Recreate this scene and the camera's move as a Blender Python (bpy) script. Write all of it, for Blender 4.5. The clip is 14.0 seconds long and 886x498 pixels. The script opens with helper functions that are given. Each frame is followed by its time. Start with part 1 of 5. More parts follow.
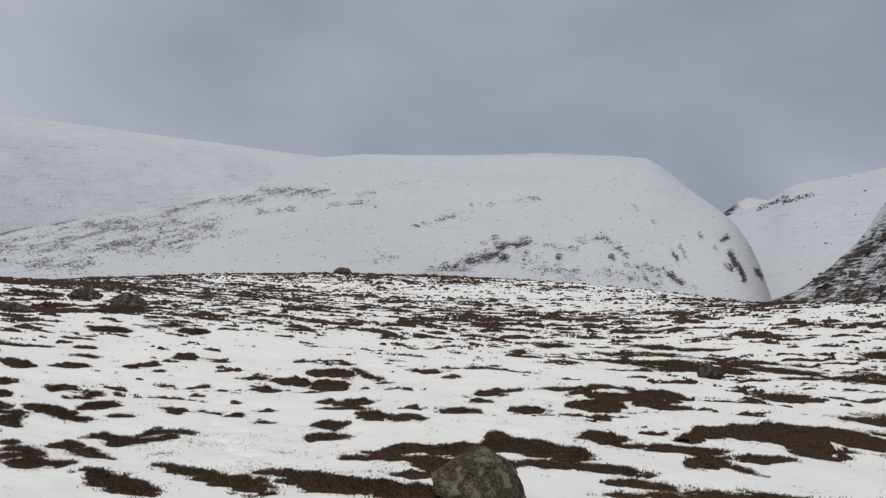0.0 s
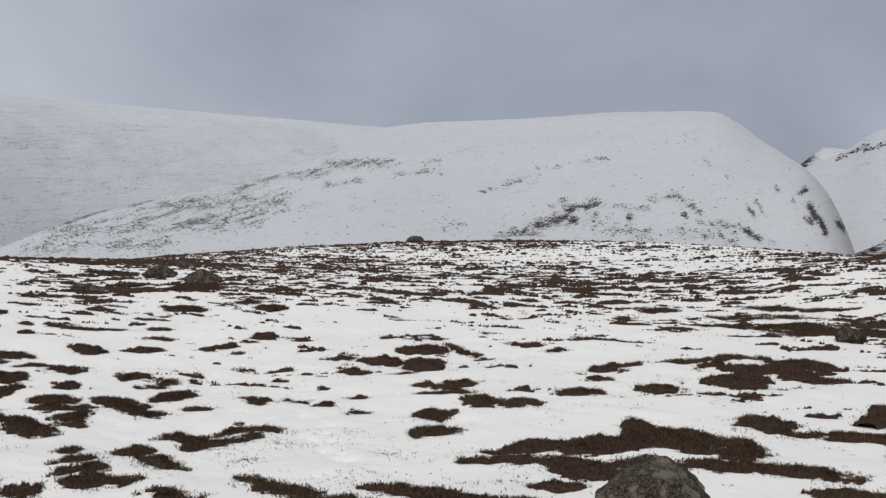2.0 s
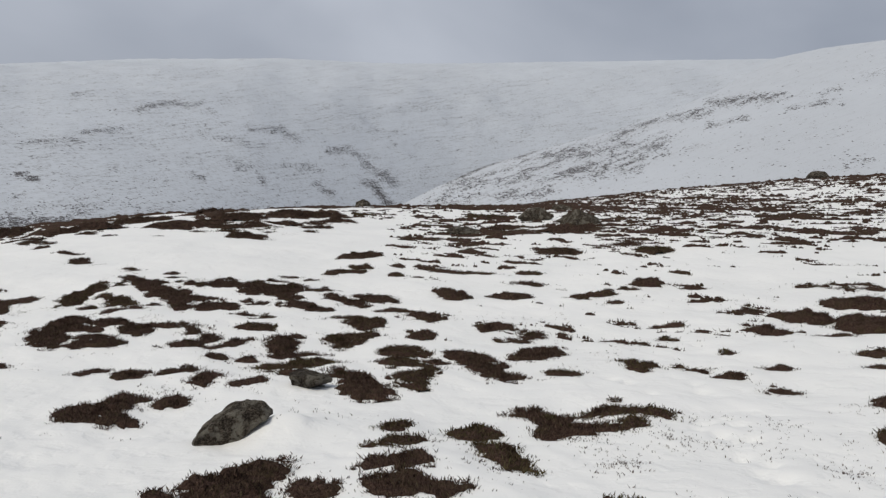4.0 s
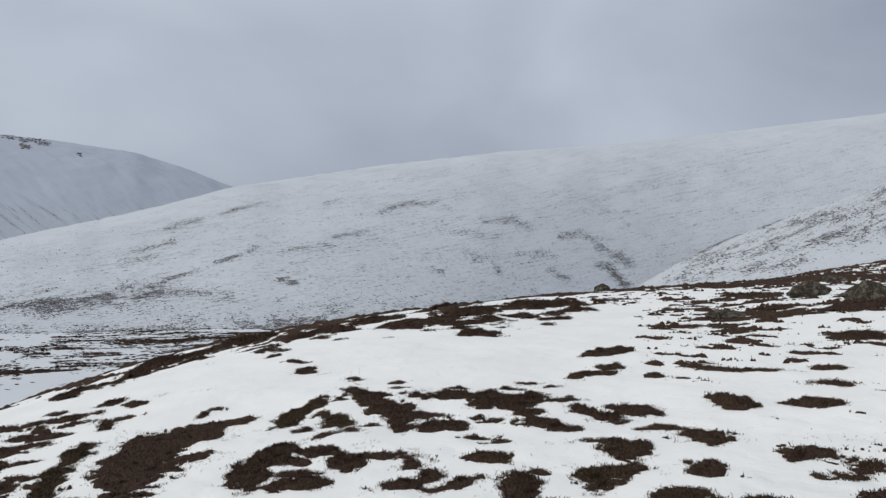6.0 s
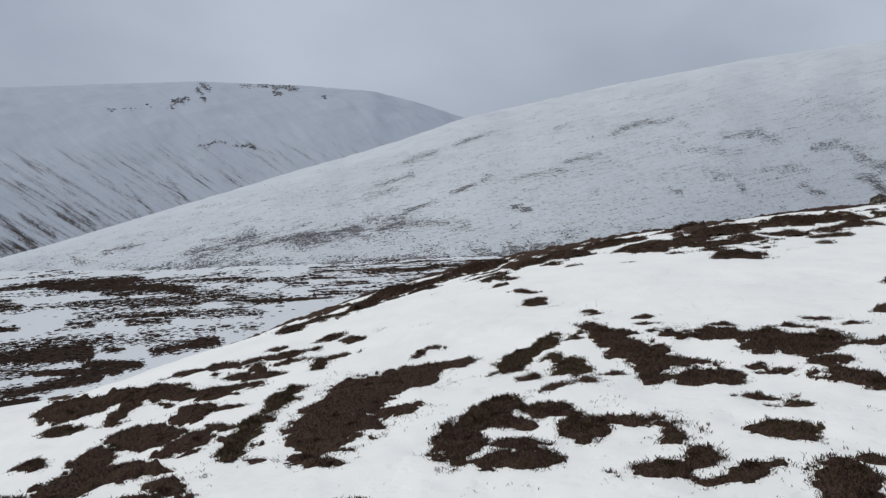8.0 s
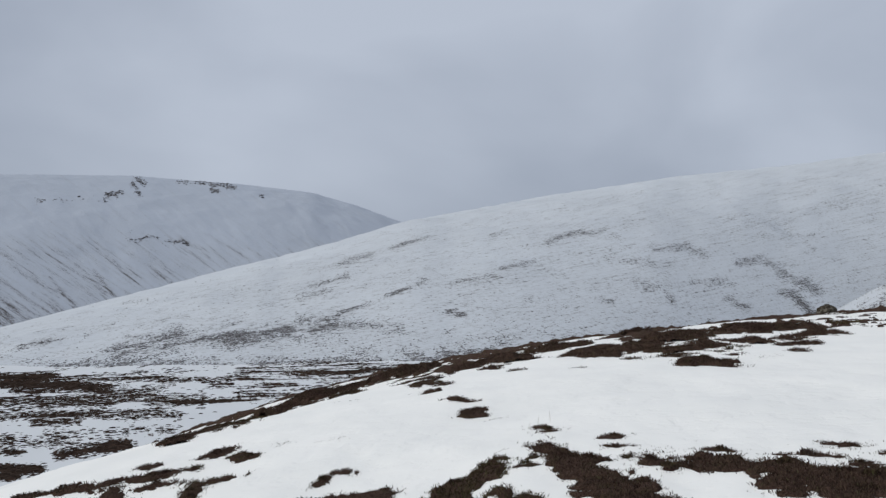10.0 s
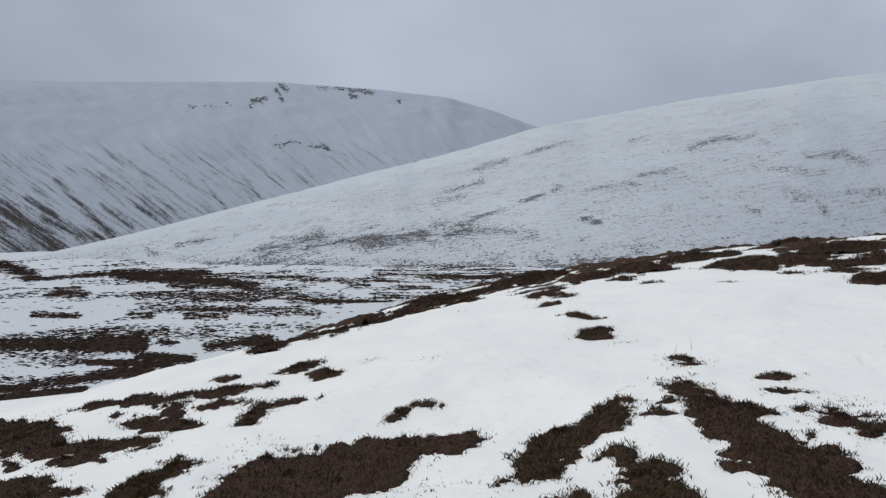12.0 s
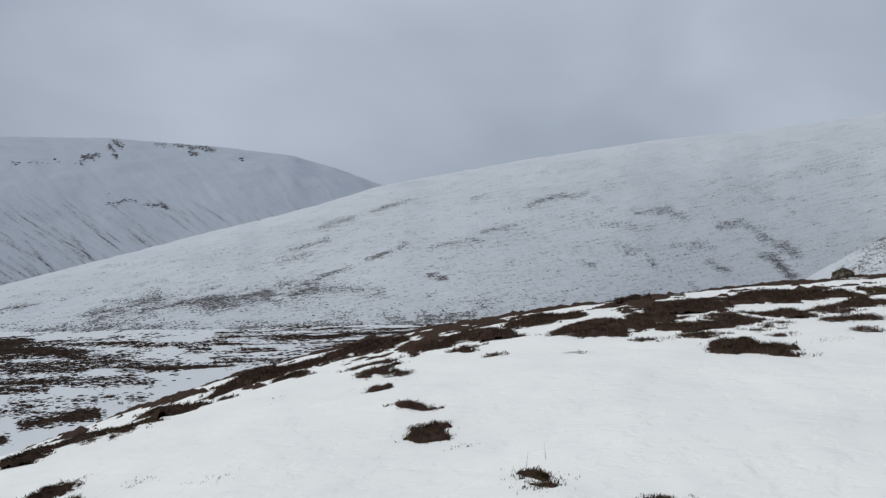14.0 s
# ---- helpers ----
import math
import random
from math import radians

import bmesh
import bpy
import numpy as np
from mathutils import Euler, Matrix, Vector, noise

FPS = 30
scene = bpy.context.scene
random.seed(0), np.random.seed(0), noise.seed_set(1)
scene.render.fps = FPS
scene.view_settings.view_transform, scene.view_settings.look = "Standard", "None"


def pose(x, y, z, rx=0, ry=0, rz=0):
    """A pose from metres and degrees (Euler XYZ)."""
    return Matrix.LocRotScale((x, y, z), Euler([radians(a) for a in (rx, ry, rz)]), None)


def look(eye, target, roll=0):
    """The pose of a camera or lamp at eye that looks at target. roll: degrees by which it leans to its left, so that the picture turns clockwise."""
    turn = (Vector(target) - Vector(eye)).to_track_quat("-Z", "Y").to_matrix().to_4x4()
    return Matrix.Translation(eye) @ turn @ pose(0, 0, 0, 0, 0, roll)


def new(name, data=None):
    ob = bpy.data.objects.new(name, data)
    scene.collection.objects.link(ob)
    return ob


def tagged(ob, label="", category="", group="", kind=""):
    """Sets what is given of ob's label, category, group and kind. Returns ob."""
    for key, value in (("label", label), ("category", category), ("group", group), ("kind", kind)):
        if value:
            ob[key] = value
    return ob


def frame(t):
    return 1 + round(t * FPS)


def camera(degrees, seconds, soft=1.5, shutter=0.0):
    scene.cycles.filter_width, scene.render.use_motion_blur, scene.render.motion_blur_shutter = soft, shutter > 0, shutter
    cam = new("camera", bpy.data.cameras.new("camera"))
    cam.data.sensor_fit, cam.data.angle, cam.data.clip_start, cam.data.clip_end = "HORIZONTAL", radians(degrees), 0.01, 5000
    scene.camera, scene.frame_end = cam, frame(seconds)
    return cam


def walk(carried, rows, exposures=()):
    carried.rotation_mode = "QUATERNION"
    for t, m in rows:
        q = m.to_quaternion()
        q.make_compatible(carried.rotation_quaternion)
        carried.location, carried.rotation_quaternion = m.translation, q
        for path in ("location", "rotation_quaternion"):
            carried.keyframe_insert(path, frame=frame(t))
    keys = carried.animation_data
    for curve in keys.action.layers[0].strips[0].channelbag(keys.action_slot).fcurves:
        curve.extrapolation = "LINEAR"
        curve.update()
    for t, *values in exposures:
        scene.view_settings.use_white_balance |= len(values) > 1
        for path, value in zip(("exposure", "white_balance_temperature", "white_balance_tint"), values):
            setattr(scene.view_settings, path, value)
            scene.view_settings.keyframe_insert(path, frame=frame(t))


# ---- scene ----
# ---- camera ----
cam = camera(55.73, 14.0, 1.35)
PATH = [
    (0.0, look((-3.540, -7.106, 1.736), (4.411, -1.110, 2.651), 5.57)),
    (0.5, look((-3.222, -6.648, 1.695), (5.427, -1.700, 2.546), 4.57)),
    (1.0, look((-2.814, -6.259, 1.697), (5.211, -0.358, 2.581), 0.33)),
    (1.5, look((-2.559, -5.800, 1.728), (4.923, 0.824, 2.110), 1.88)),
    (2.0, look((-2.356, -5.433, 1.751), (5.131, 1.181, 2.205), 3.59)),
    (2.5, look((-1.924, -5.003, 1.706), (4.950, 2.260, 1.581), 1.12)),
    (3.0, look((-1.500, -4.311, 1.659), (4.600, 3.613, 1.680), 2.47)),
    (3.5, look((-0.952, -3.728, 1.637), (4.272, 4.793, 1.968), 1.38)),
    (4.0, look((-0.585, -3.062, 1.539), (3.351, 6.120, 1.114), 2.56)),
    (4.2, look((-0.472, -2.799, 1.617), (3.186, 6.501, 1.245), 2.45)),
    (6.3, look((0.031, -0.279, 1.645), (0.690, 9.681, 2.237), -1.56)),
    (6.5, look((0.000, 0.000, 1.600), (0.249, 9.994, 1.838), -2.01)),
    (7.0, look((0.084, 0.584, 1.634), (-0.732, 10.546, 1.332), -3.67)),
    (7.2, look((0.114, 0.798, 1.636), (-1.276, 10.699, 1.434), -3.82)),
    (9.3, look((-0.111, 3.410, 1.315), (-1.543, 13.301, 0.984), -1.60)),
    (9.5, look((-0.142, 3.664, 1.309), (-1.238, 13.601, 1.082), -1.79)),
    (10.0, look((-0.132, 4.384, 1.364), (-0.860, 14.310, 2.328), -1.27)),
    (10.5, look((-0.118, 4.948, 1.470), (-1.672, 14.821, 1.816), -2.16)),
    (11.0, look((-0.107, 5.470, 1.384), (-1.111, 15.418, 1.261), -1.52)),
    (11.5, look((0.032, 5.972, 1.404), (-1.531, 15.845, 1.102), -0.43)),
    (12.0, look((-0.081, 6.554, 1.313), (-2.409, 16.278, 1.180), -0.09)),
    (12.5, look((-0.051, 7.126, 1.348), (-2.452, 16.833, 1.422), -1.02)),
    (13.0, look((-0.126, 7.674, 1.424), (-2.396, 17.410, 1.658), 0.25)),
    (13.5, look((-0.173, 8.155, 1.528), (-2.003, 17.971, 2.058), -0.91)),
    (14.0, look((-0.029, 8.625, 1.514), (-0.553, 18.597, 2.041), -1.39)),
]
walk(cam, PATH, exposures=((0.0, -0.2, 6520, 10), (1.0, -0.06, 6520, 10), (2.2, -0.14, 6500, 10), (4.2, -0.16, 6480, 9), (6.3, -0.12, 6230, 8), (9.3, -0.13, 6190, 8), (12.0, -0.16, 6160, 8), (14.0, -0.20, 6150, 7)))

# ---- world and light: bright overcast, veiled sun high on the western side ----
SUN_AZ, SUN_EL = 112.0, 52.0          # degrees left of +y, and above the horizon
world = bpy.data.worlds.new("overcast_sky")
scene.world = world
world.use_nodes = True
wn, wl = world.node_tree.nodes, world.node_tree.links
wn.clear()
w_out = wn.new("ShaderNodeOutputWorld")
w_bg = wn.new("ShaderNodeBackground")
w_sky = wn.new("ShaderNodeTexSky")
w_sky.sky_type = "NISHITA"
w_sky.sun_disc = False
w_sky.sun_elevation = radians(SUN_EL)
w_sky.sun_rotation = radians(-SUN_AZ)
w_sky.dust_density = 4.0
w_coord = wn.new("ShaderNodeTexCoord")
w_map = wn.new("ShaderNodeMapping")
w_map.inputs["Scale"].default_value = (1.0, 1.0, 1.7)
w_noise = wn.new("ShaderNodeTexNoise")
w_noise.inputs["Scale"].default_value = 2.4
w_noise.inputs["Detail"].default_value = 5.0
w_noise.inputs["Roughness"].default_value = 0.42
w_noise.inputs["Distortion"].default_value = 0.3
w_ramp = wn.new("ShaderNodeValToRGB")
w_ramp.color_ramp.elements[0].position = 0.54
w_ramp.color_ramp.elements[0].color = (2.65, 2.95, 3.65, 1)
w_ramp.color_ramp.elements[1].position = 0.98
w_ramp.color_ramp.elements[1].color = (5.9, 6.2, 6.95, 1)
w_mix = wn.new("ShaderNodeMixRGB")
w_mix.inputs["Fac"].default_value = 0.88
wl.new(w_coord.outputs["Generated"], w_map.inputs["Vector"])
wl.new(w_map.outputs["Vector"], w_noise.inputs["Vector"])
w_dot = wn.new("ShaderNodeVectorMath")           # the cloud is thinnest to the north-north-east
w_dot.operation = "DOT_PRODUCT"
w_dot.inputs[1].default_value = (0.05, 0.80, 0.95)
wl.new(w_coord.outputs["Generated"], w_dot.inputs[0])
w_floor = wn.new("ShaderNodeMath")
w_floor.operation = "MAXIMUM"
w_floor.inputs[1].default_value = 0.45
wl.new(w_dot.outputs["Value"], w_floor.inputs[0])
w_half = wn.new("ShaderNodeMath")
w_half.operation = "MULTIPLY"
w_half.inputs[1].default_value = 0.5
wl.new(w_floor.outputs["Value"], w_half.inputs[0])
w_thick = wn.new("ShaderNodeMath")
w_thick.operation = "MULTIPLY_ADD"
w_thick.inputs[1].default_value = 0.8
wl.new(w_noise.outputs["Fac"], w_thick.inputs[0])
wl.new(w_half.outputs["Value"], w_thick.inputs[2])
wl.new(w_thick.outputs["Value"], w_ramp.inputs["Fac"])
wl.new(w_sky.outputs["Color"], w_mix.inputs["Color1"])
wl.new(w_ramp.outputs["Color"], w_mix.inputs["Color2"])
wl.new(w_mix.outputs["Color"], w_bg.inputs["Color"])
w_bg.inputs["Strength"].default_value = 0.1
wl.new(w_bg.outputs["Background"], w_out.inputs["Surface"])

sun = new("sun", bpy.data.lights.new("sun", "SUN"))
sun.data.energy = 1.85
sun.data.angle = radians(15)
sun.data.color = (1.0, 0.93, 0.80)
a, e = radians(SUN_AZ), radians(SUN_EL)
sun.matrix_world = look((-math.sin(a) * math.cos(e) * 100, math.cos(a) * math.cos(e) * 100, math.sin(e) * 100), (0, 0, 0))


# ---- materials ----
class Mat:
    """A small wrapper that keeps node code short."""

    def __init__(self, name, rough=0.8):
        self.m = bpy.data.materials.new(name)
        self.m.use_nodes = True
        self.n, self.l = self.m.node_tree.nodes, self.m.node_tree.links
        self.b = self.n["Principled BSDF"]
        self.b.inputs["Roughness"].default_value = rough
        self.b.inputs["Specular IOR Level"].default_value = 0.2
        self.co = self.n.new("ShaderNodeTexCoord").outputs["Object"]

    def mapping(self, scale, turn=0.0, source=None):
        k = self.n.new("ShaderNodeMapping")
        k.inputs["Rotation"].default_value = (0, 0, radians(turn))
        self.l.new(source or self.co, k.inputs["Vector"])
        size = self.n.new("ShaderNodeMapping")
        size.inputs["Scale"].default_value = scale
        self.l.new(k.outputs["Vector"], size.inputs["Vector"])
        return size.outputs["Vector"]

    def noise(self, scale, detail=4.0, rough=0.55, source=None, distort=0.0):
        k = self.n.new("ShaderNodeTexNoise")
        k.inputs["Scale"].default_value = scale
        k.inputs["Detail"].default_value = detail
        k.inputs["Roughness"].default_value = rough
        k.inputs["Distortion"].default_value = distort
        self.l.new(source or self.co, k.inputs["Vector"])
        return k.outputs["Fac"]

    def ramp(self, fac, *stops):
        k = self.n.new("ShaderNodeValToRGB")
        while len(k.color_ramp.elements) < len(stops):
            k.color_ramp.elements.new(0.5)
        for el, (p, c) in zip(k.color_ramp.elements, stops):
            el.position = p
            el.color = (c, c, c, 1) if isinstance(c, float) else (*c, 1)
        self.l.new(fac, k.inputs["Fac"])
        return k.outputs["Color"]

    def math(self, op, a, b, c=0.0):
        k = self.n.new("ShaderNodeMath")
        k.operation = op
        for sock, v in zip(k.inputs, (a, b, c)):
            if isinstance(v, (int, float)):
                sock.default_value = v
            else:
                self.l.new(v, sock)
        return k.outputs["Value"]

    def mix(self, fac, a, b, kind="MIX"):
        k = self.n.new("ShaderNodeMixRGB")
        k.blend_type = kind
        for sock, v in zip(k.inputs, (fac, a, b)):
            if isinstance(v, (int, float)):
                sock.default_value = v
            elif isinstance(v, tuple):
                sock.default_value = (*v, 1)
            else:
                self.l.new(v, sock)
        return k.outputs["Color"]

    def attribute(self, name):
        k = self.n.new("ShaderNodeAttribute")
        k.attribute_name = name
        return k.outputs["Fac"]

    def random(self):
        return self.n.new("ShaderNodeObjectInfo").outputs["Random"]

    def island(self):
        return self.n.new("ShaderNodeNewGeometry").outputs["Random Per Island"]

    def bump(self, height, strength, distance):
        k = self.n.new("ShaderNodeBump")
        k.inputs["Strength"].default_value = strength
        k.inputs["Distance"].default_value = distance
        self.l.new(height, k.inputs["Height"])
        self.l.new(k.outputs["Normal"], self.b.inputs["Normal"])

    def color(self, c):
        if isinstance(c, tuple):
            self.b.inputs["Base Color"].default_value = (*c, 1)
        else:
            self.l.new(c, self.b.inputs["Base Color"])


def snow_ground():
    """Wind-packed snow, hazed to blue-grey in the distance; on the far moor, heather shows through in bands, by the
    attribute bare.
    """
    m = Mat("snow_ground", 0.62)
    m.b.inputs["Subsurface Weight"].default_value = 0.0
    soft = m.ramp(m.noise(0.5, 4.0), (0.35, (0.83, 0.835, 0.825)), (0.7, (0.89, 0.89, 0.875)))
    crust = m.noise(7.0, 5.0, 0.6, m.mapping((1.0, 2.2, 1.0), 28))
    grit = m.ramp(m.noise(28.0, 3.0, 0.7), (0.66, 0.0), (0.74, 0.55))
    bits = m.ramp(m.noise(1.1, 2.0), (0.52, 0.0), (0.66, 1.0))
    snow = m.mix(m.math("MULTIPLY", grit, bits), soft, (0.16, 0.13, 0.10))
    # haze put into the colour: far snow turns blue-grey, by the attribute thin
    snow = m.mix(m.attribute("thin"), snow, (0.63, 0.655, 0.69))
    bare = m.attribute("bare")
    streak = m.noise(0.055, 6.0, 0.72, m.mapping((1.3, 0.8, 1.0), -24))
    clump = m.noise(0.38, 5.0, 0.6, m.mapping((1.3, 0.45, 1.0), -20))
    tuft = m.noise(1.3, 4.0, 0.65, m.mapping((1.3, 0.3, 1.0), -20))
    dark = m.math("ADD", m.math("MULTIPLY", streak, 0.45), m.math("ADD", m.math("MULTIPLY", clump, 0.28), m.math("MULTIPLY", tuft, 0.27)))
    mask = m.ramp(m.math("ADD", dark, m.math("SUBTRACT", bare, 0.5)), (0.50, 0.0), (0.535, 1.0))
    heath = m.ramp(clump, (0.35, (0.018, 0.012, 0.010)), (0.65, (0.060, 0.040, 0.031)))
    m.color(m.mix(mask, snow, heath))
    m.l.new(m.math("MULTIPLY", m.math("SUBTRACT", 1.0, mask), 0.2), m.b.inputs["Specular IOR Level"])
    dimple = m.ramp(m.noise(4.5, 3.0, 0.5), (0.36, 0.0), (0.50, 1.0))
    lumps = m.math("ADD", m.math("MULTIPLY", dimple, 0.75), m.math("MULTIPLY", m.noise(1.3, 3.0), 1.2))
    m.bump(m.math("ADD", m.math("ADD", m.math("MULTIPLY", crust, 0.45), lumps), m.math("MULTIPLY", m.noise(45.0, 3.0), 0.2)), 0.36, 0.030)
    return m.m


def snow_hill(name, speck, stretch, turn=0.0, broad=0.5, tone=(0.60, 0.63, 0.68), edge=0.02, brown=0.0):
    """Snow on a hillside, haze and cloud shade put into its tone, with heather and scree showing where bare is high."""
    m = Mat(name, 0.9)
    m.b.inputs["Specular IOR Level"].default_value = 0.05
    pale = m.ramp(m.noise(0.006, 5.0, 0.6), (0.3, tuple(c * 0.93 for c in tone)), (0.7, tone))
    bare = m.attribute("bare")
    fine = m.noise(speck, 6.0, 0.75, m.mapping(stretch, turn))
    lie = m.n.new("ShaderNodeAttribute")
    lie.attribute_name = "lie"
    wide = m.noise(1.0, 6.0, 0.72, lie.outputs["Vector"])
    mass = m.math("ADD", m.math("MULTIPLY", fine, 1.0 - broad), m.math("MULTIPLY", wide, broad))
    mass = m.math("MULTIPLY_ADD", m.math("SUBTRACT", mass, 0.5), 1.5, bare)
    mask = m.ramp(mass, (0.54 - edge, 0.0), (0.54 + edge, 1.0))
    veil = m.ramp(mass, (0.34, 0.0), (0.60, 0.42))
    rock = m.ramp(m.noise(speck * 2.5, 3.0), (0.3, (0.027 - 0.001 * brown, 0.025 - 0.007 * brown, 0.026 - 0.011 * brown)), (0.7, (0.085 - 0.015 * brown, 0.078 - 0.028 * brown, 0.077 - 0.035 * brown)))
    body = m.mix(veil, pale, (0.27, 0.27 - 0.01 * brown, 0.28 - 0.04 * brown))
    m.color(m.mix(mask, body, rock))
    m.bump(m.math("ADD", m.noise(0.02, 5.0, 0.6), m.math("MULTIPLY", fine, 0.12)), 0.5, 5.0)
    return m.m


def heather_bed():
    m = Mat("heather_bed", 0.95)
    m.b.inputs["Specular IOR Level"].default_value = 0.05
    tint = m.noise(5.0, 4.0, 0.6)
    fine = m.noise(60.0, 4.0, 0.7)
    base = m.ramp(fine, (0.36, (0.028, 0.017, 0.014)), (0.50, (0.061, 0.038, 0.030)), (0.64, (0.115, 0.076, 0.059)))
    m.color(m.mix(m.ramp(tint, (0.50, 0.0), (0.68, 0.6)), base, m.mix(fine, (0.018, 0.016, 0.008), (0.085, 0.072, 0.035))))
    m.bump(fine, 0.8, 0.03)
    return m.m


def heather_sprig():
    m = Mat("heather_sprig", 0.9)
    isl = m.island()
    c = m.ramp(isl, (0.0, (0.034, 0.021, 0.017)), (0.45, (0.072, 0.044, 0.034)), (0.85, (0.14, 0.092, 0.068)), (1.0, (0.11, 0.100, 0.052)))
    obj = m.ramp(m.random(), (0.62, (1.0, 1.0, 1.0)), (0.9, (1.02, 1.22, 0.85)))
    m.color(m.mix(1.0, c, obj, "MULTIPLY"))
    return m.m


def granite(name="granite", tone=1.0):
    m = Mat(name, 0.92)
    m.b.inputs["Specular IOR Level"].default_value = 0.1
    grain = m.noise(55.0, 6.0, 0.75)
    patch = m.noise(6.5, 7.0, 0.72, None, 0.5)
    base = m.ramp(grain, (0.38, (0.020, 0.016, 0.013)), (0.50, (0.085, 0.072, 0.058)), (0.62, (0.24, 0.21, 0.175)))
    lich = m.ramp(patch, (0.50, 0.0), (0.58, 0.9))
    c = m.mix(lich, base, m.mix(grain, (0.16, 0.155, 0.13), (0.44, 0.42, 0.36)))
    stain = m.ramp(m.noise(4.0, 6.0, 0.7), (0.36, 0.65), (0.47, 0.0))
    c = m.mix(1.0, c, (tone, tone * 0.96, tone * 0.92), "MULTIPLY")
    m.color(m.mix(stain, c, (0.024, 0.021, 0.017)))
    m.bump(m.math("ADD", grain, m.math("MULTIPLY", patch, 1.2)), 1.0, 0.04)
    return m.m


def crag_rock():
    m = Mat("crag_rock", 0.9)
    c = m.ramp(m.noise(0.35, 6.0, 0.7), (0.35, (0.018, 0.016, 0.016)), (0.65, (0.065, 0.058, 0.055)))
    snowy = m.ramp(m.noise(0.22, 6.0, 0.7, m.mapping((1.0, 1.0, 2.5))), (0.56, 0.0), (0.60, 1.0))
    m.color(m.mix(snowy, c, (0.60, 0.63, 0.68)))
    m.bump(m.noise(0.6, 6.0, 0.7), 0.9, 1.0)
    return m.m


def far_clump(name, dark, light):
    """Heather tussocks and stones seen from afar, each its own shade."""
    m = Mat(name, 0.95)
    m.b.inputs["Specular IOR Level"].default_value = 0.0
    m.color(m.ramp(m.island(), (0.0, dark), (1.0, light)))
    return m.m


def straw():
    m = Mat("dead_straw", 0.85)
    m.color(m.ramp(m.island(), (0.0, (0.11, 0.08, 0.05)), (1.0, (0.27, 0.21, 0.12))))
    return m.m


SNOW, BED, SPRIG, ROCK, CRAG, STRAW = snow_ground(), heather_bed(), heather_sprig(), granite("granite", 0.95), crag_rock(), straw()
MID_ROCK = granite("weathered_granite", 0.8)
DARK_ROCK = granite("dark_granite", 0.6)
MOOR_HEATH = far_clump("moor_heath", (0.022, 0.016, 0.013), (0.068, 0.050, 0.041))
# paler and greyer than the moor's: distance haze put into the colour
HAZY_HEATH = far_clump("hazy_heath", (0.075, 0.072, 0.075), (0.27, 0.265, 0.275))
HILL_STONE = far_clump("hill_stone", (0.022, 0.020, 0.021), (0.13, 0.125, 0.128))

# gentle swells of the slope: 15 m grid of broad bumps, then a 6 m grid near the walk
BROAD = [
    [0.08, 0.24, 0.14, -0.03, 0.66, 1.13, 0.51, 0.07, 0.01],
    [0.11, 0.41, 0.06, -0.33, 1.19, 2.04, 0.85, 0.25, 0.10],
    [-0.36, 0.25, 0.11, -0.18, 0.68, 0.89, 0.79, 1.10, 0.50],
    [-1.95, -0.33, -0.06, 0.45, 0.31, 0.06, 1.36, 1.85, 0.72],
    [-2.51, 0.90, -0.29, 0.65, 0.34, 0.40, 1.73, 1.43, 0.40],
    [-1.69, 1.63, 0.21, 0.73, 0.32, 0.72, 1.65, 1.03, 0.23],
    [-1.31, -0.05, -0.24, -0.02, 0.09, 1.04, 1.20, 0.51, 0.10],
    [-0.65, -0.23, -0.18, -0.19, 0.06, 0.79, 0.65, 0.17, 0.02],
]
FINE = [
    [0.03, 0.06, 0.05, -0.03, -0.05, -0.04],
    [0.04, 0.11, 0.05, 0.03, -0.07, -0.14],
    [0.04, 0.00, -0.35, 0.01, 0.04, -0.13],
    [-0.15, 0.07, -0.07, -0.15, -0.00, -0.02],
    [0.08, -0.02, 0.09, -0.04, 0.23, 0.10],
    [0.66, 0.14, 0.16, -0.04, 0.07, 0.07],
    [-0.31, 0.09, 0.17, -0.08, -0.08, -0.01],
]


def value_noise(x, y, seed=0):
    """Smooth lattice noise in -1..1 over arrays."""
    x, y = np.asarray(x, float), np.asarray(y, float)
    xi, yi = np.floor(x).astype(np.int64), np.floor(y).astype(np.int64)
    fx, fy = x - xi, y - yi
    fx, fy = fx * fx * (3 - 2 * fx), fy * fy * (3 - 2 * fy)

    def lattice(i, j):
        h = (i * 374761393 + j * 668265263 + seed * 974634777) & 0xFFFFFFFF
        h = ((h ^ (h >> 13)) * 1274126177) & 0xFFFFFFFF
        return ((h ^ (h >> 16)) & 0xFFFF) / 32767.5 - 1.0

    top = lattice(xi, yi) * (1 - fx) + lattice(xi + 1, yi) * fx
    low = lattice(xi, yi + 1) * (1 - fx) + lattice(xi + 1, yi + 1) * fx
    return top * (1 - fy) + low * fy


def fbm(x, y, octaves=4, seed=0, gain=0.5):
    total, amp = 0.0, 1.0
    for k in range(octaves):
        total = total + amp * value_noise(x * 2 ** k + 17.3 * k, y * 2 ** k - 9.1 * k, seed + k)
        amp *= gain
    return total


def smooth(a, b, x):
    t = np.clip((x - a) / (b - a), 0, 1)
    return t * t * (3 - 2 * t)


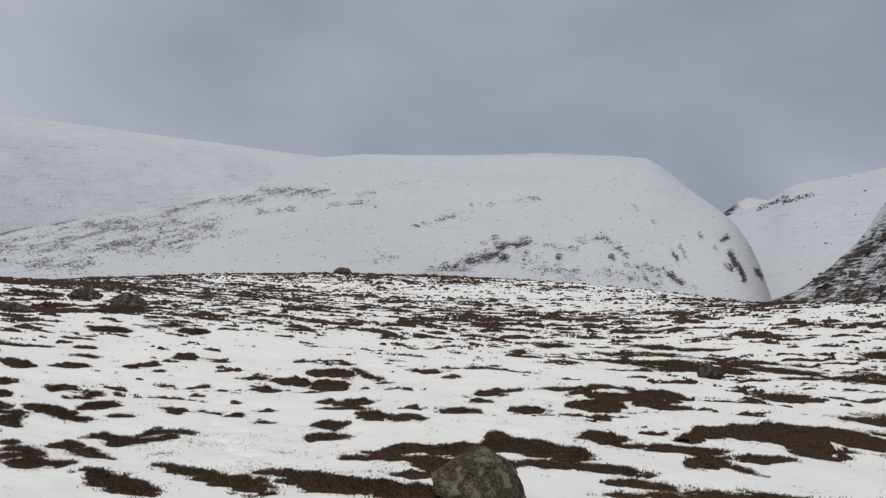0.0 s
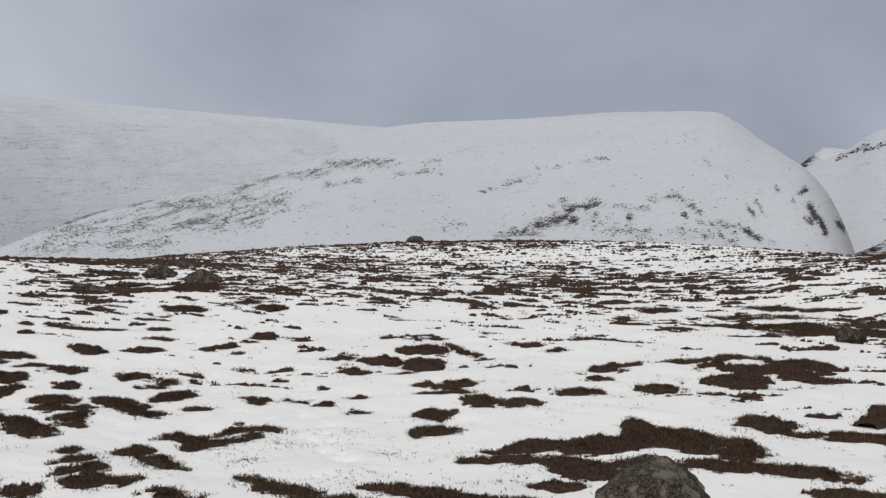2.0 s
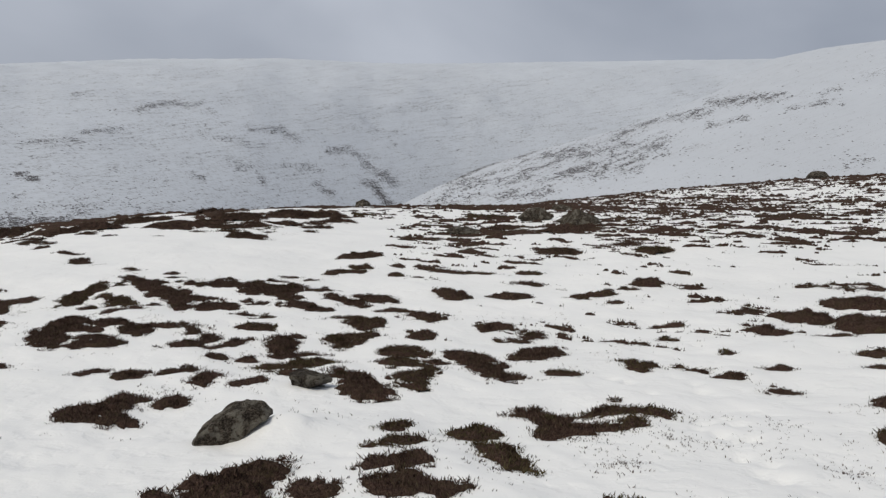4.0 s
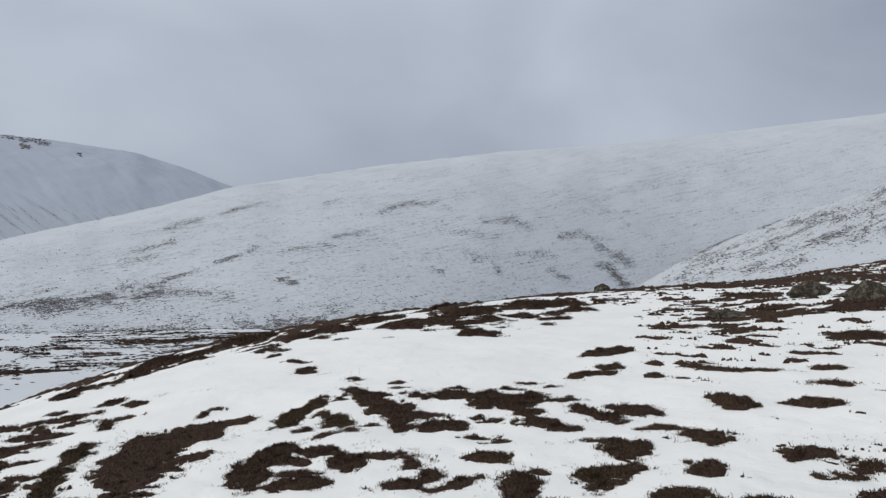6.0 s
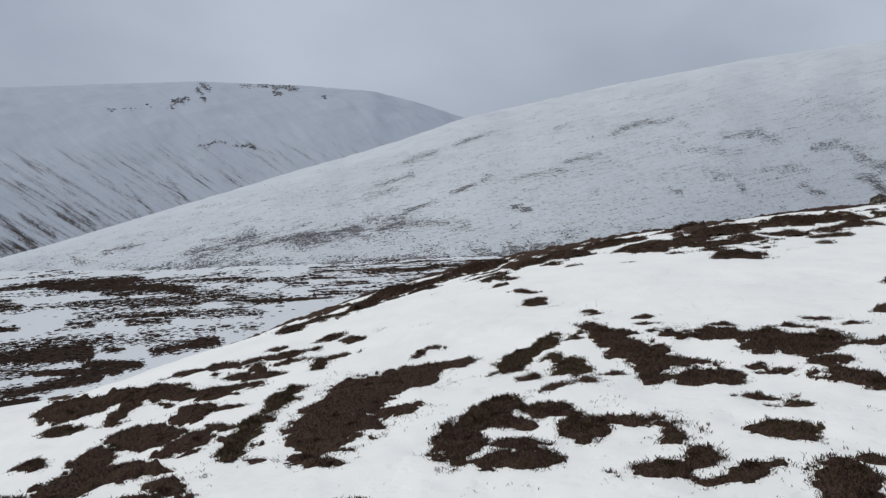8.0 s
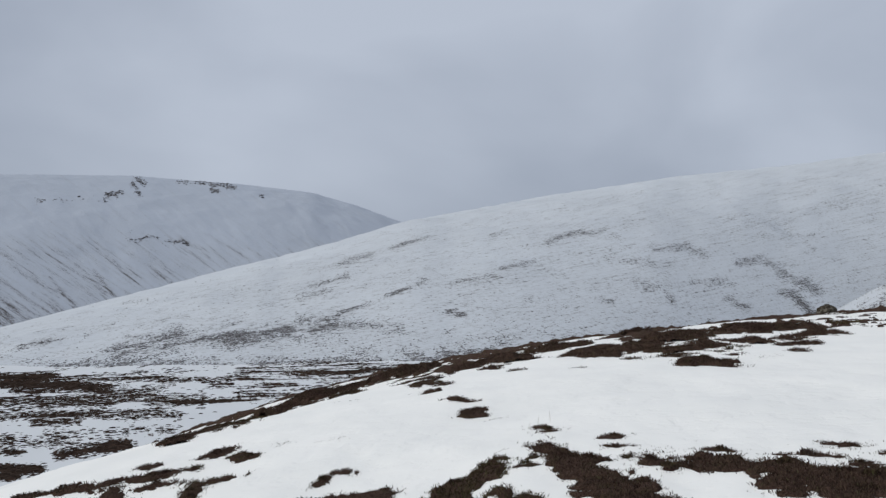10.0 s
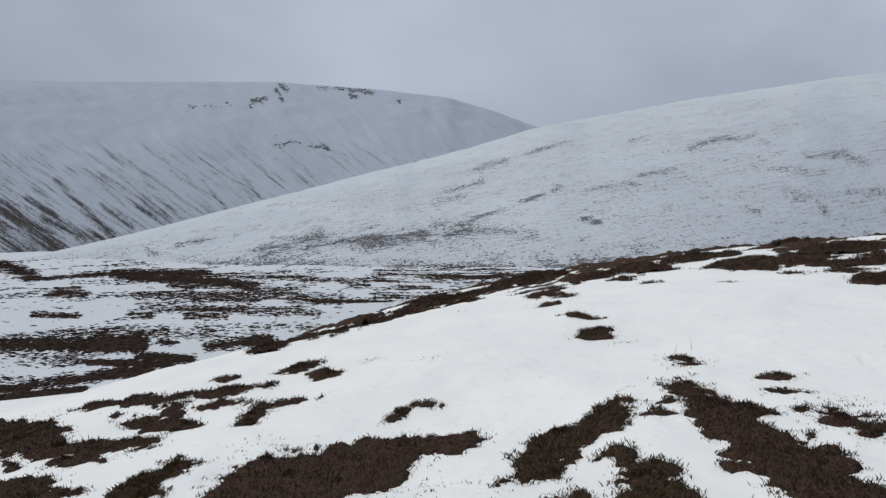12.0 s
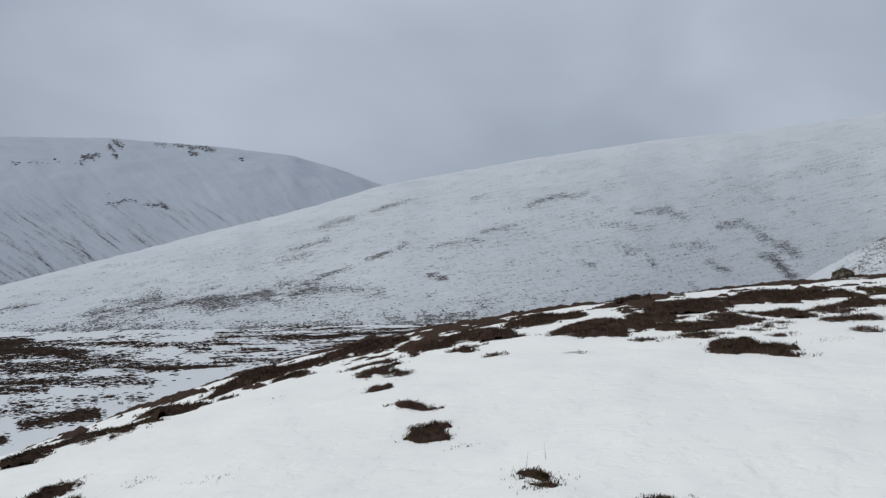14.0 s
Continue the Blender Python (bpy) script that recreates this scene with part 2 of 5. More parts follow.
def slope_z(x, y):
    """The smooth height of the hillside round the walk."""
    x, y = np.asarray(x, float), np.asarray(y, float)
    z = -0.4 - 0.006 * np.maximum(0, y - 28 - 0.9 * np.maximum(x, 0)) ** 1.7 - 0.02 * np.maximum(0, 2 - x) ** 1.5
    for rows, x0, y0, step, s in ((BROAD, -30, -25, 15, 15.0), (FINE, -9, -9, 6, 5.0)):
        for j, row in enumerate(rows):
            for i, w in enumerate(row):
                z = z + w * np.exp(-((x - x0 - step * i) ** 2 + (y - y0 - step * j) ** 2) / (2 * s * s))
    return z


# drifts and scoops of snow beside the boulders: x, y, height, spread
DRIFTS = ((0.86, 3.34, 0.14, 0.18), (1.10, 3.25, 0.05, 0.22), (4.05, -2.95, -0.07, 0.28), (4.45, -2.7, 0.05, 0.22))

# small footprints of birds and hares in the snow
DENTS = ((3.96, 2.21), (3.97, 1.96), (3.94, 1.78), (3.75, 1.50), (3.54, 1.11), (3.48, 0.94), (5.05, 3.47), (5.21, 3.75), (5.76, 4.18), (6.61, 5.38), (8.38, 7.44), (4.56, 4.30), (4.62, 4.08), (4.47, 3.51), (-2.27, 15.39), (-2.07, 14.94), (-1.92, 14.68), (-1.76, 14.39), (-1.63, 14.16), (-2.50, 15.78), (4.41, 2.42), (4.33, 2.18), (4.11, 1.80), (4.12, 2.32), (3.79, 1.26), (3.62, 0.97), (5.94, 4.28), (-1.12, 11.80), (-0.92, 11.26), (-0.97, 10.92), (-1.06, 10.53), (-2.03, 14.91), (-1.77, 14.28), (-2.17, 15.25), (-1.28, 13.25), (1.49, 14.95), (1.46, 16.70), (1.42, 16.25))


def ground_z(x, y):
    """The whole sheet: the hillside, then the valley floor and the moor out to the horizon."""
    x, y = np.asarray(x, float), np.asarray(y, float)
    r = np.hypot(x, y)
    az = np.degrees(np.arctan2(-x, y))
    far = -14.0 + 1.4 * fbm(x / 60, y / 60, 3, 5) + 0.25 * fbm(x / 9, y / 9, 2, 6) - 4.0 * smooth(600, 1500, r)
    far = far + 14.0 * smooth(-65, -85, az) * smooth(90, 160, r) * (1 - smooth(500, 900, r))
    t = smooth(84, 150, r)
    z = slope_z(x, y) * (1 - t) + far * t
    for dx, dy, amp, s in DRIFTS:
        z = z + amp * np.exp(-((x - dx) ** 2 + (y - dy) ** 2) / (2 * s * s))
    for dx, dy in DENTS:
        z = z - 0.05 * np.exp(-((x - dx) ** 2 + (y - dy) ** 2) / (2 * 0.05 ** 2))
    near = 1 - smooth(30, 90, r)
    z = z + near * (0.040 * fbm(x / 1.3, y / 1.3, 3, 11) + 0.020 * fbm(x / 0.35, y / 0.5, 3, 21))
    return z


def link(name, verts, faces, material, smooth_faces=True, parent=None):
    me = bpy.data.meshes.new(name)
    me.from_pydata(verts, [], faces)
    me.materials.append(material)
    if smooth_faces:
        me.polygons.foreach_set("use_smooth", [True] * len(me.polygons))
    me.update()
    ob = new(name, me)
    if parent:
        ob.parent = parent
    return ob


def grid_faces(n, m, keep=None):
    """Quads of an n by m grid of vertices; keep: an (n-1, m-1) mask."""
    i, j = np.meshgrid(np.arange(n - 1), np.arange(m - 1), indexing="ij")
    if keep is not None:
        i, j = i[keep], j[keep]
    k = (i * m + j).ravel()
    return np.stack([k, k + m, k + m + 1, k + 1], 1)


def set_bare(ob, values):
    at = ob.data.attributes.new("bare", "FLOAT", "POINT")
    at.data.foreach_set("value", np.asarray(values, np.float32).ravel())


def moor_bare(r):
    """How much heather shows on the moor, by distance."""
    return np.interp(r, (78, 95, 104, 112, 120, 140, 150, 158, 176, 186, 230, 300, 340, 385, 430, 470, 600),
                     (0.0, 0.58, 0.59, 0.52, 0.59, 0.57, 0.52, 0.37, 0.38, 0.47, 0.45, 0.47, 0.49, 0.55, 0.50, 0.42, 0.38))


# bands of heather, scree and rock: bearing and rise of both ends, half width in degrees, how bare
SLOPE_BANDS = (
    (25.15, -1.02, 21.62, -0.17, 0.54, 1.00),
    (21.63, -0.25, 18.39, -0.21, 0.46, 0.80),
    (18.40, -0.39, 11.61, 0.50, 0.54, 0.90),
    (11.61, 0.50, 7.04, 0.01, 0.31, 0.50),
    (21.43, -2.41, 10.28, -2.48, 0.54, 0.70),
    (30.66, -0.43, 28.40, 0.04, 0.19, 0.90),
    (27.08, 0.20, 25.54, 0.74, 0.12, 0.60),
    (24.74, -0.03, 24.23, 0.00, 0.19, 0.80),
    (28.85, -1.80, 21.39, -1.86, 0.35, 0.50),
    (10.28, -2.48, 0.19, -1.59, 0.54, 0.35),
    (32.53, -0.80, 31.94, -1.02, 0.19, 0.60),
)
SLOPE_LINES = (
    (13.65, 4.05, 11.35, 4.49, 0.15, 0.70),
    (11.35, 4.49, 9.01, 5.20, 0.19, 0.90),
    (9.01, 5.20, 5.08, 6.33, 0.12, 0.80),
    (12.96, 3.06, 10.64, 3.69, 0.23, 0.50),
    (13.76, 2.35, 11.83, 3.00, 0.31, 0.35),
    (12.37, 0.54, 10.80, 1.33, 0.12, 1.00),
    (10.80, 1.33, 7.66, 2.36, 0.12, 0.80),
    (7.66, 2.36, 5.28, 3.29, 0.12, 0.90),
    (19.08, 0.33, 17.59, 0.87, 0.08, 0.60),
    (15.39, 0.54, 13.11, 0.86, 0.12, 0.60),
    (3.76, 2.96, 0.26, 3.50, 0.15, 0.70),
    (0.23, 3.99, -2.09, 4.40, 0.15, 0.50),
    (0.85, 6.32, -0.32, 6.61, 0.15, 0.40),
    (22.95, 1.02, 21.17, 1.28, 0.12, 0.50),
    (24.93, 2.15, 23.55, 2.30, 0.12, 0.50),
)
CORRIE_ARCS = (
    (-2.93, 5.66, -4.47, 6.18, 0.19, 0.70),
    (-4.47, 6.18, -6.73, 6.43, 0.19, 0.80),
    (-6.73, 6.43, -7.80, 5.75, 0.15, 0.60),
    (-9.94, 4.97, -12.09, 4.99, 0.23, 0.70),
    (-12.09, 4.99, -13.12, 4.43, 0.31, 0.80),
    (-6.98, 4.40, -10.96, 3.88, 0.23, 0.40),
    (-10.51, 2.18, -11.01, 1.47, 0.19, 0.90),
    (-12.32, 2.66, -14.75, 2.47, 0.23, 0.60),
    (-15.16, 3.77, -16.53, 4.00, 0.19, 0.90),
    (-16.53, 3.93, -17.83, 3.27, 0.23, 0.60),
    (-6.45, 1.61, -7.19, 1.49, 0.12, 0.80),
    (3.88, 1.04, 2.74, 0.81, 0.15, 0.70),
    (-19.94, 6.88, -23.37, 7.28, 0.31, 0.50),
)
GULLY_ROCKS = (
    (-17.81, 2.92, -19.71, 1.94, 0.35, 0.90),
    (-17.43, 1.88, -18.73, 1.60, 0.19, 1.10),
    (-18.40, 1.56, -19.48, 0.31, 0.27, 1.30),
    (-14.36, 1.59, -15.69, 0.76, 0.19, 0.80),
    (-18.25, 5.34, -19.71, 5.36, 0.12, 0.50),
    (-19.21, 4.89, -19.67, 4.49, 0.12, 0.80),
    (-15.26, 5.66, -18.25, 5.24, 0.12, 0.40),
    (-14.96, 6.58, -18.29, 6.04, 0.39, 0.30),
    (-13.24, 0.02, -13.74, -0.38, 0.19, 0.50),
    (-8.73, 2.76, -10.87, 2.23, 0.31, 0.30),
)
SHOULDER_EDGE = (
    (-21.00, 0.97, -22.48, 1.93, 0.15, 1.20),
    (-22.48, 1.93, -24.35, 2.62, 0.15, 1.10),
    (-24.35, 2.62, -26.91, 3.75, 0.19, 1.00),
    (-26.91, 3.75, -28.93, 4.23, 0.15, 0.80),
    (-28.92, 4.34, -33.79, 6.10, 0.12, 0.70),
    (-28.61, 3.84, -33.85, 5.31, 0.27, 0.80),
    (-33.85, 5.31, -36.36, 6.48, 0.31, 0.90),
    (-36.36, 6.48, -40.46, 7.40, 0.31, 0.90),
    (-40.43, 7.89, -45.06, 8.24, 0.31, 0.80),
    (-45.06, 8.24, -48.17, 8.53, 0.23, 0.40),
    (-45.10, 7.55, -48.36, 7.89, 0.19, 0.60),
    (-40.53, 6.37, -42.81, 6.93, 0.23, 0.60),
    (-39.11, 4.91, -40.61, 5.30, 0.15, 0.70),
    (-35.41, 4.05, -39.13, 4.64, 0.19, 0.40),
)
SHOULDER_FIELD = (
    (-22.25, 0.79, -30.52, 1.79, 0.54, 0.50),
    (-23.75, 1.97, -35.80, 3.89, 0.70, 0.50),
    (-28.66, 3.29, -37.57, 5.37, 0.70, 0.50),
    (-52.96, 7.19, -55.23, 8.07, 0.23, 0.35),
    (-57.11, 8.80, -59.75, 9.31, 0.15, 0.60),
    (-51.05, 6.50, -52.57, 7.09, 0.08, 0.70),
    (-54.82, 8.43, -56.74, 8.63, 0.12, 0.40),
    (-48.92, 9.27, -51.25, 9.60, 0.23, 0.20),
    (-48.87, 3.85, -50.01, 4.31, 0.19, 0.40),
)
KNOLL_RIDGES = (
    (-53.45, 3.94, -55.54, 4.63, 0.19, 0.90),
    (-54.97, 4.41, -57.04, 5.29, 0.31, 1.00),
    (-56.49, 4.88, -57.58, 5.97, 0.31, 1.20),
    (-57.01, 5.87, -59.28, 6.28, 0.23, 1.20),
    (-59.28, 6.28, -62.66, 6.00, 0.15, 0.60),
    (-56.05, 5.90, -56.98, 6.44, 0.15, 0.80),
    (-57.07, 4.79, -57.82, 5.14, 0.19, 1.20),
    (-58.36, 5.74, -59.32, 5.40, 0.15, 0.80),
    (-61.20, 5.45, -61.51, 5.34, 0.12, 1.30),
    (-58.21, 4.96, -62.75, 4.22, 0.54, 0.40),
    (-52.11, 3.59, -55.57, 4.05, 0.23, 0.60),
)
KNOLL_SCREE = (
    (-62.63, 6.68, -64.44, 7.00, 0.19, 0.80),
    (-64.45, 6.92, -65.94, 5.85, 0.19, 0.80),
    (-64.87, 5.63, -65.05, 5.64, 0.12, 1.00),
    (-66.68, 5.21, -68.44, 5.09, 0.19, 0.90),
    (-68.44, 5.09, -69.68, 4.33, 0.23, 1.00),
    (-64.56, 4.68, -68.14, 4.09, 0.39, 0.50),
    (-68.73, 6.49, -69.28, 5.77, 0.15, 0.90),
    (-69.23, 6.87, -69.78, 6.04, 0.10, 0.80),
    (-65.97, 5.30, -68.12, 4.45, 0.23, 0.50),
    (-69.68, 4.33, -70.54, 4.00, 0.19, 0.60),
)
END_ROCKS = (
    (-70.43, 7.59, -70.60, 7.49, 0.15, 1.20),
    (-71.78, 7.32, -72.20, 7.58, 0.15, 1.30),
    (-72.47, 6.55, -72.99, 5.68, 0.23, 1.20),
    (-72.34, 5.66, -72.67, 5.49, 0.19, 1.20),
    (-73.15, 5.68, -73.51, 4.81, 0.19, 1.30),
    (-74.12, 5.53, -74.46, 5.08, 0.19, 1.10),
    (-71.46, 6.89, -71.57, 6.79, 0.12, 1.00),
    (-73.42, 7.27, -73.76, 6.58, 0.15, 0.40),
    (-73.06, 8.15, -74.57, 6.41, 0.39, 0.20),
    (-66.01, 9.35, -66.38, 8.98, 0.12, 0.60),
    (-67.29, 8.45, -67.48, 8.16, 0.08, 0.70),
)
CRAG_STREAKS = (
    (-78.93, 9.10, -82.16, 10.98, 0.23, 0.80),
    (-80.89, 8.43, -82.21, 9.73, 0.35, 1.30),
    (-81.56, 8.81, -81.60, 7.90, 0.35, 1.30),
    (-82.61, 12.24, -82.80, 11.88, 0.15, 1.20),
    (-78.26, 4.63, -81.27, 7.71, 0.70, 1.00),
    (-80.94, 7.33, -84.89, 9.59, 0.46, 0.70),
    (-80.02, 4.73, -85.06, 4.99, 0.85, 0.90),
    (-80.99, 6.24, -83.98, 7.44, 0.97, 0.70),
    (-84.89, 9.59, -88.57, 11.66, 0.54, 0.60),
    (-86.02, 5.03, -88.73, 6.52, 0.97, 0.30),
)
PASS_LINES = (
    (-73.72, 9.44, -75.33, 10.25, 0.12, 0.80),
    (-75.34, 9.99, -76.96, 10.41, 0.12, 0.45),
)
RIM_ROCKS = (
    (24.57, 10.13, 23.83, 9.86, 0.15, 1.00),
    (24.57, 9.77, 24.20, 9.05, 0.15, 0.80),
    (26.12, 8.80, 25.31, 9.20, 0.23, 1.00),
    (30.36, 8.36, 29.83, 8.49, 0.15, 0.60),
    (29.12, 8.51, 27.14, 8.77, 0.19, 0.30),
    (21.77, 9.92, 20.45, 10.13, 0.19, 0.80),
    (20.45, 10.06, 18.17, 9.72, 0.19, 1.00),
    (19.69, 9.52, 19.31, 9.45, 0.15, 1.30),
    (16.45, 9.18, 16.33, 9.11, 0.08, 1.00),
    (21.78, 6.23, 21.22, 5.94, 0.15, 1.10),
    (24.58, 6.26, 21.97, 6.12, 0.31, 0.40),
)
GULLIES_LOW = (
    (41.16, 2.12, 38.08, -0.63, 0.62, 1.30),
    (39.63, 2.49, 36.47, 0.07, 0.31, 1.10),
    (38.05, 3.56, 34.82, 0.07, 0.23, 1.00),
    (38.70, 1.12, 34.83, -0.29, 0.39, 1.10),
    (41.14, 3.81, 39.32, 2.67, 0.31, 0.50),
    (36.77, 4.30, 31.41, 1.16, 0.31, 0.60),
    (35.47, 2.21, 33.64, 0.79, 0.19, 1.10),
    (34.80, 4.36, 31.06, 1.90, 0.46, 0.40),
    (33.13, 1.88, 31.06, 0.80, 0.31, 0.50),
    (41.17, 0.76, 39.35, -1.66, 0.77, 1.00),
)
GULLIES_HIGH = (
    (31.40, 6.08, 27.15, 2.86, 0.31, 0.35),
    (29.30, 3.76, 27.88, 1.92, 0.15, 0.70),
    (27.87, 4.52, 26.06, 2.69, 0.15, 0.70),
    (26.77, 5.65, 25.31, 4.56, 0.12, 0.60),
    (26.78, 4.17, 25.69, 2.69, 0.15, 0.70),
    (26.05, 4.93, 24.21, 3.45, 0.19, 0.40),
    (23.46, 4.59, 22.72, 3.47, 0.19, 0.40),
    (35.14, 5.41, 31.76, 3.35, 0.31, 0.35),
    (33.12, 5.84, 30.36, 4.47, 0.39, 0.30),
    (41.16, 4.83, 39.95, 4.54, 0.31, 0.30),
    (31.06, 4.46, 28.95, 2.66, 0.23, 0.45),
)
MOOR_FAR = (
    (40.88, -1.57, 38.88, -2.36, 0.35, 1.20),
    (38.81, -2.53, 34.44, -2.23, 0.12, 1.00),
    (34.44, -2.23, 28.63, -2.32, 0.19, 1.20),
    (34.05, -2.52, 31.02, -2.65, 0.19, 1.20),
    (31.37, -2.57, 27.44, -2.92, 0.35, 1.30),
    (27.44, -2.92, 25.60, -3.31, 0.31, 1.00),
    (30.91, -3.04, 29.50, -3.25, 0.19, 0.90),
    (28.25, -2.47, 16.37, -3.02, 0.15, 0.60),
    (16.37, -3.02, 13.19, -3.03, 0.12, 0.60),
    (19.35, -3.19, 14.07, -3.33, 0.12, 0.80),
    (32.34, -3.89, 25.49, -3.86, 0.54, 0.50),
    (25.58, -3.49, 19.90, -4.29, 0.39, 0.60),
    (21.37, -4.28, 16.21, -4.25, 0.12, 0.90),
)
MOOR_MIDDLE = (
    (37.70, -3.41, 35.67, -3.53, 0.23, 0.90),
    (37.44, -3.14, 36.18, -3.11, 0.12, 0.60),
    (40.38, -3.49, 38.02, -3.23, 0.15, 0.40),
    (38.26, -4.62, 35.72, -4.82, 0.19, 1.00),
    (37.09, -4.27, 36.47, -4.29, 0.12, 0.60),
    (32.86, -4.75, 31.52, -4.82, 0.19, 1.00),
    (32.25, -4.42, 27.04, -4.65, 0.23, 0.80),
    (29.36, -5.01, 26.94, -5.07, 0.23, 0.90),
    (27.01, -4.72, 21.24, -5.00, 0.39, 0.60),
    (36.71, -5.84, 25.06, -6.10, 0.27, 0.60),
    (28.58, -5.73, 21.15, -5.83, 0.31, 0.50),
)
MOOR_NEAR = (
    (39.63, -6.34, 31.85, -6.65, 0.50, 1.40),
    (39.68, -5.85, 23.97, -6.48, 0.15, 1.00),
    (31.77, -7.40, 28.73, -7.66, 0.31, 1.30),
    (27.80, -6.87, 23.96, -6.66, 0.39, 1.30),
    (30.87, -6.52, 29.86, -6.66, 0.19, 1.00),
    (36.54, -7.42, 30.05, -7.91, 0.23, 1.20),
    (39.35, -8.83, 31.34, -8.19, 0.35, 1.20),
    (39.24, -9.30, 34.71, -9.14, 0.31, 1.10),
    (39.43, -8.20, 36.40, -8.47, 0.19, 0.60),
)


def streaks(az, el, *groups):
    """How bare the ground is along the given bands."""
    out = np.zeros(np.broadcast(az, el).shape)
    for group in groups:
        for a0, e0, a1, e1, w, s in group:
            near = (az > min(a0, a1) - 3 * w) & (az < max(a0, a1) + 3 * w)
            if not near.any():
                continue
            A, E = az[near], el[near]
            da, de = a1 - a0, e1 - e0
            t = np.clip(((A - a0) * da + (E - e0) * de) / (da * da + de * de + 1e-6), 0, 1)
            d2 = (A - a0 - t * da) ** 2 + (E - e0 - t * de) ** 2
            out[near] = np.maximum(out[near], s * np.exp(-d2 / (w * w)))
    return out


SLOPE = (SLOPE_BANDS, SLOPE_LINES, CORRIE_ARCS, GULLY_ROCKS)
MOOR = (MOOR_FAR, MOOR_MIDDLE, MOOR_NEAR)
SHOULDER = (SHOULDER_EDGE, SHOULDER_FIELD)
KNOLLS = (KNOLL_RIDGES, KNOLL_SCREE, END_ROCKS)


# ---- the ground: one sheet, fine near the walk, to the horizon ----
def build_ground():
    az = np.concatenate([np.arange(-180, -108, 4.0), np.arange(-108, 62, 0.4), np.linspace(62, 180, 31)])
    r = np.concatenate([[0.02], 0.5 * 1.0105 ** np.arange(0, 540), 0.5 * 1.0105 ** 540 * 1.022 ** np.arange(1, 150)])
    R, A = np.meshgrid(r, np.radians(az), indexing="ij")
    X, Y = -0.8 - np.sin(A) * R, 1.5 + np.cos(A) * R
    Z = ground_z(X, Y)
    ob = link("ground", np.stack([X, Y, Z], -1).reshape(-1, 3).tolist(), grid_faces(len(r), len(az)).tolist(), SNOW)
    D, AZ = np.hypot(X, Y), np.degrees(np.arctan2(-X, Y))
    wob = D * (1 + 0.07 * fbm(AZ / 6, D / 120, 3, 4))
    near = AZ > 18
    bare = np.where(near, np.interp(D, (78, 90, 600), (0.0, 0.36, 0.36)), moor_bare(wob) + np.where(D > 85, 0.13 * fbm(AZ / 9, D / 8, 3, 35), 0))
    EL = np.degrees(np.arctan2(Z - 1.6, D))
    bare = bare + np.where(D > 85, 0.05 * fbm(X / 25, Y / 25, 3, 31) + 0.20 * streaks(AZ, EL, *MOOR), 0)
    set_bare(ob, bare)
    # thin: how strongly the painted haze greys the snow, rising with distance
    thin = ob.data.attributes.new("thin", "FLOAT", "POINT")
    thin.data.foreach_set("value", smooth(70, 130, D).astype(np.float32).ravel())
    tagged(ob, "snow-covered moorland hillside with dark heather showing through", "ground", kind="structure")
    return ob


build_ground()


# ---- the hills round the valley ----
HILLS = {}

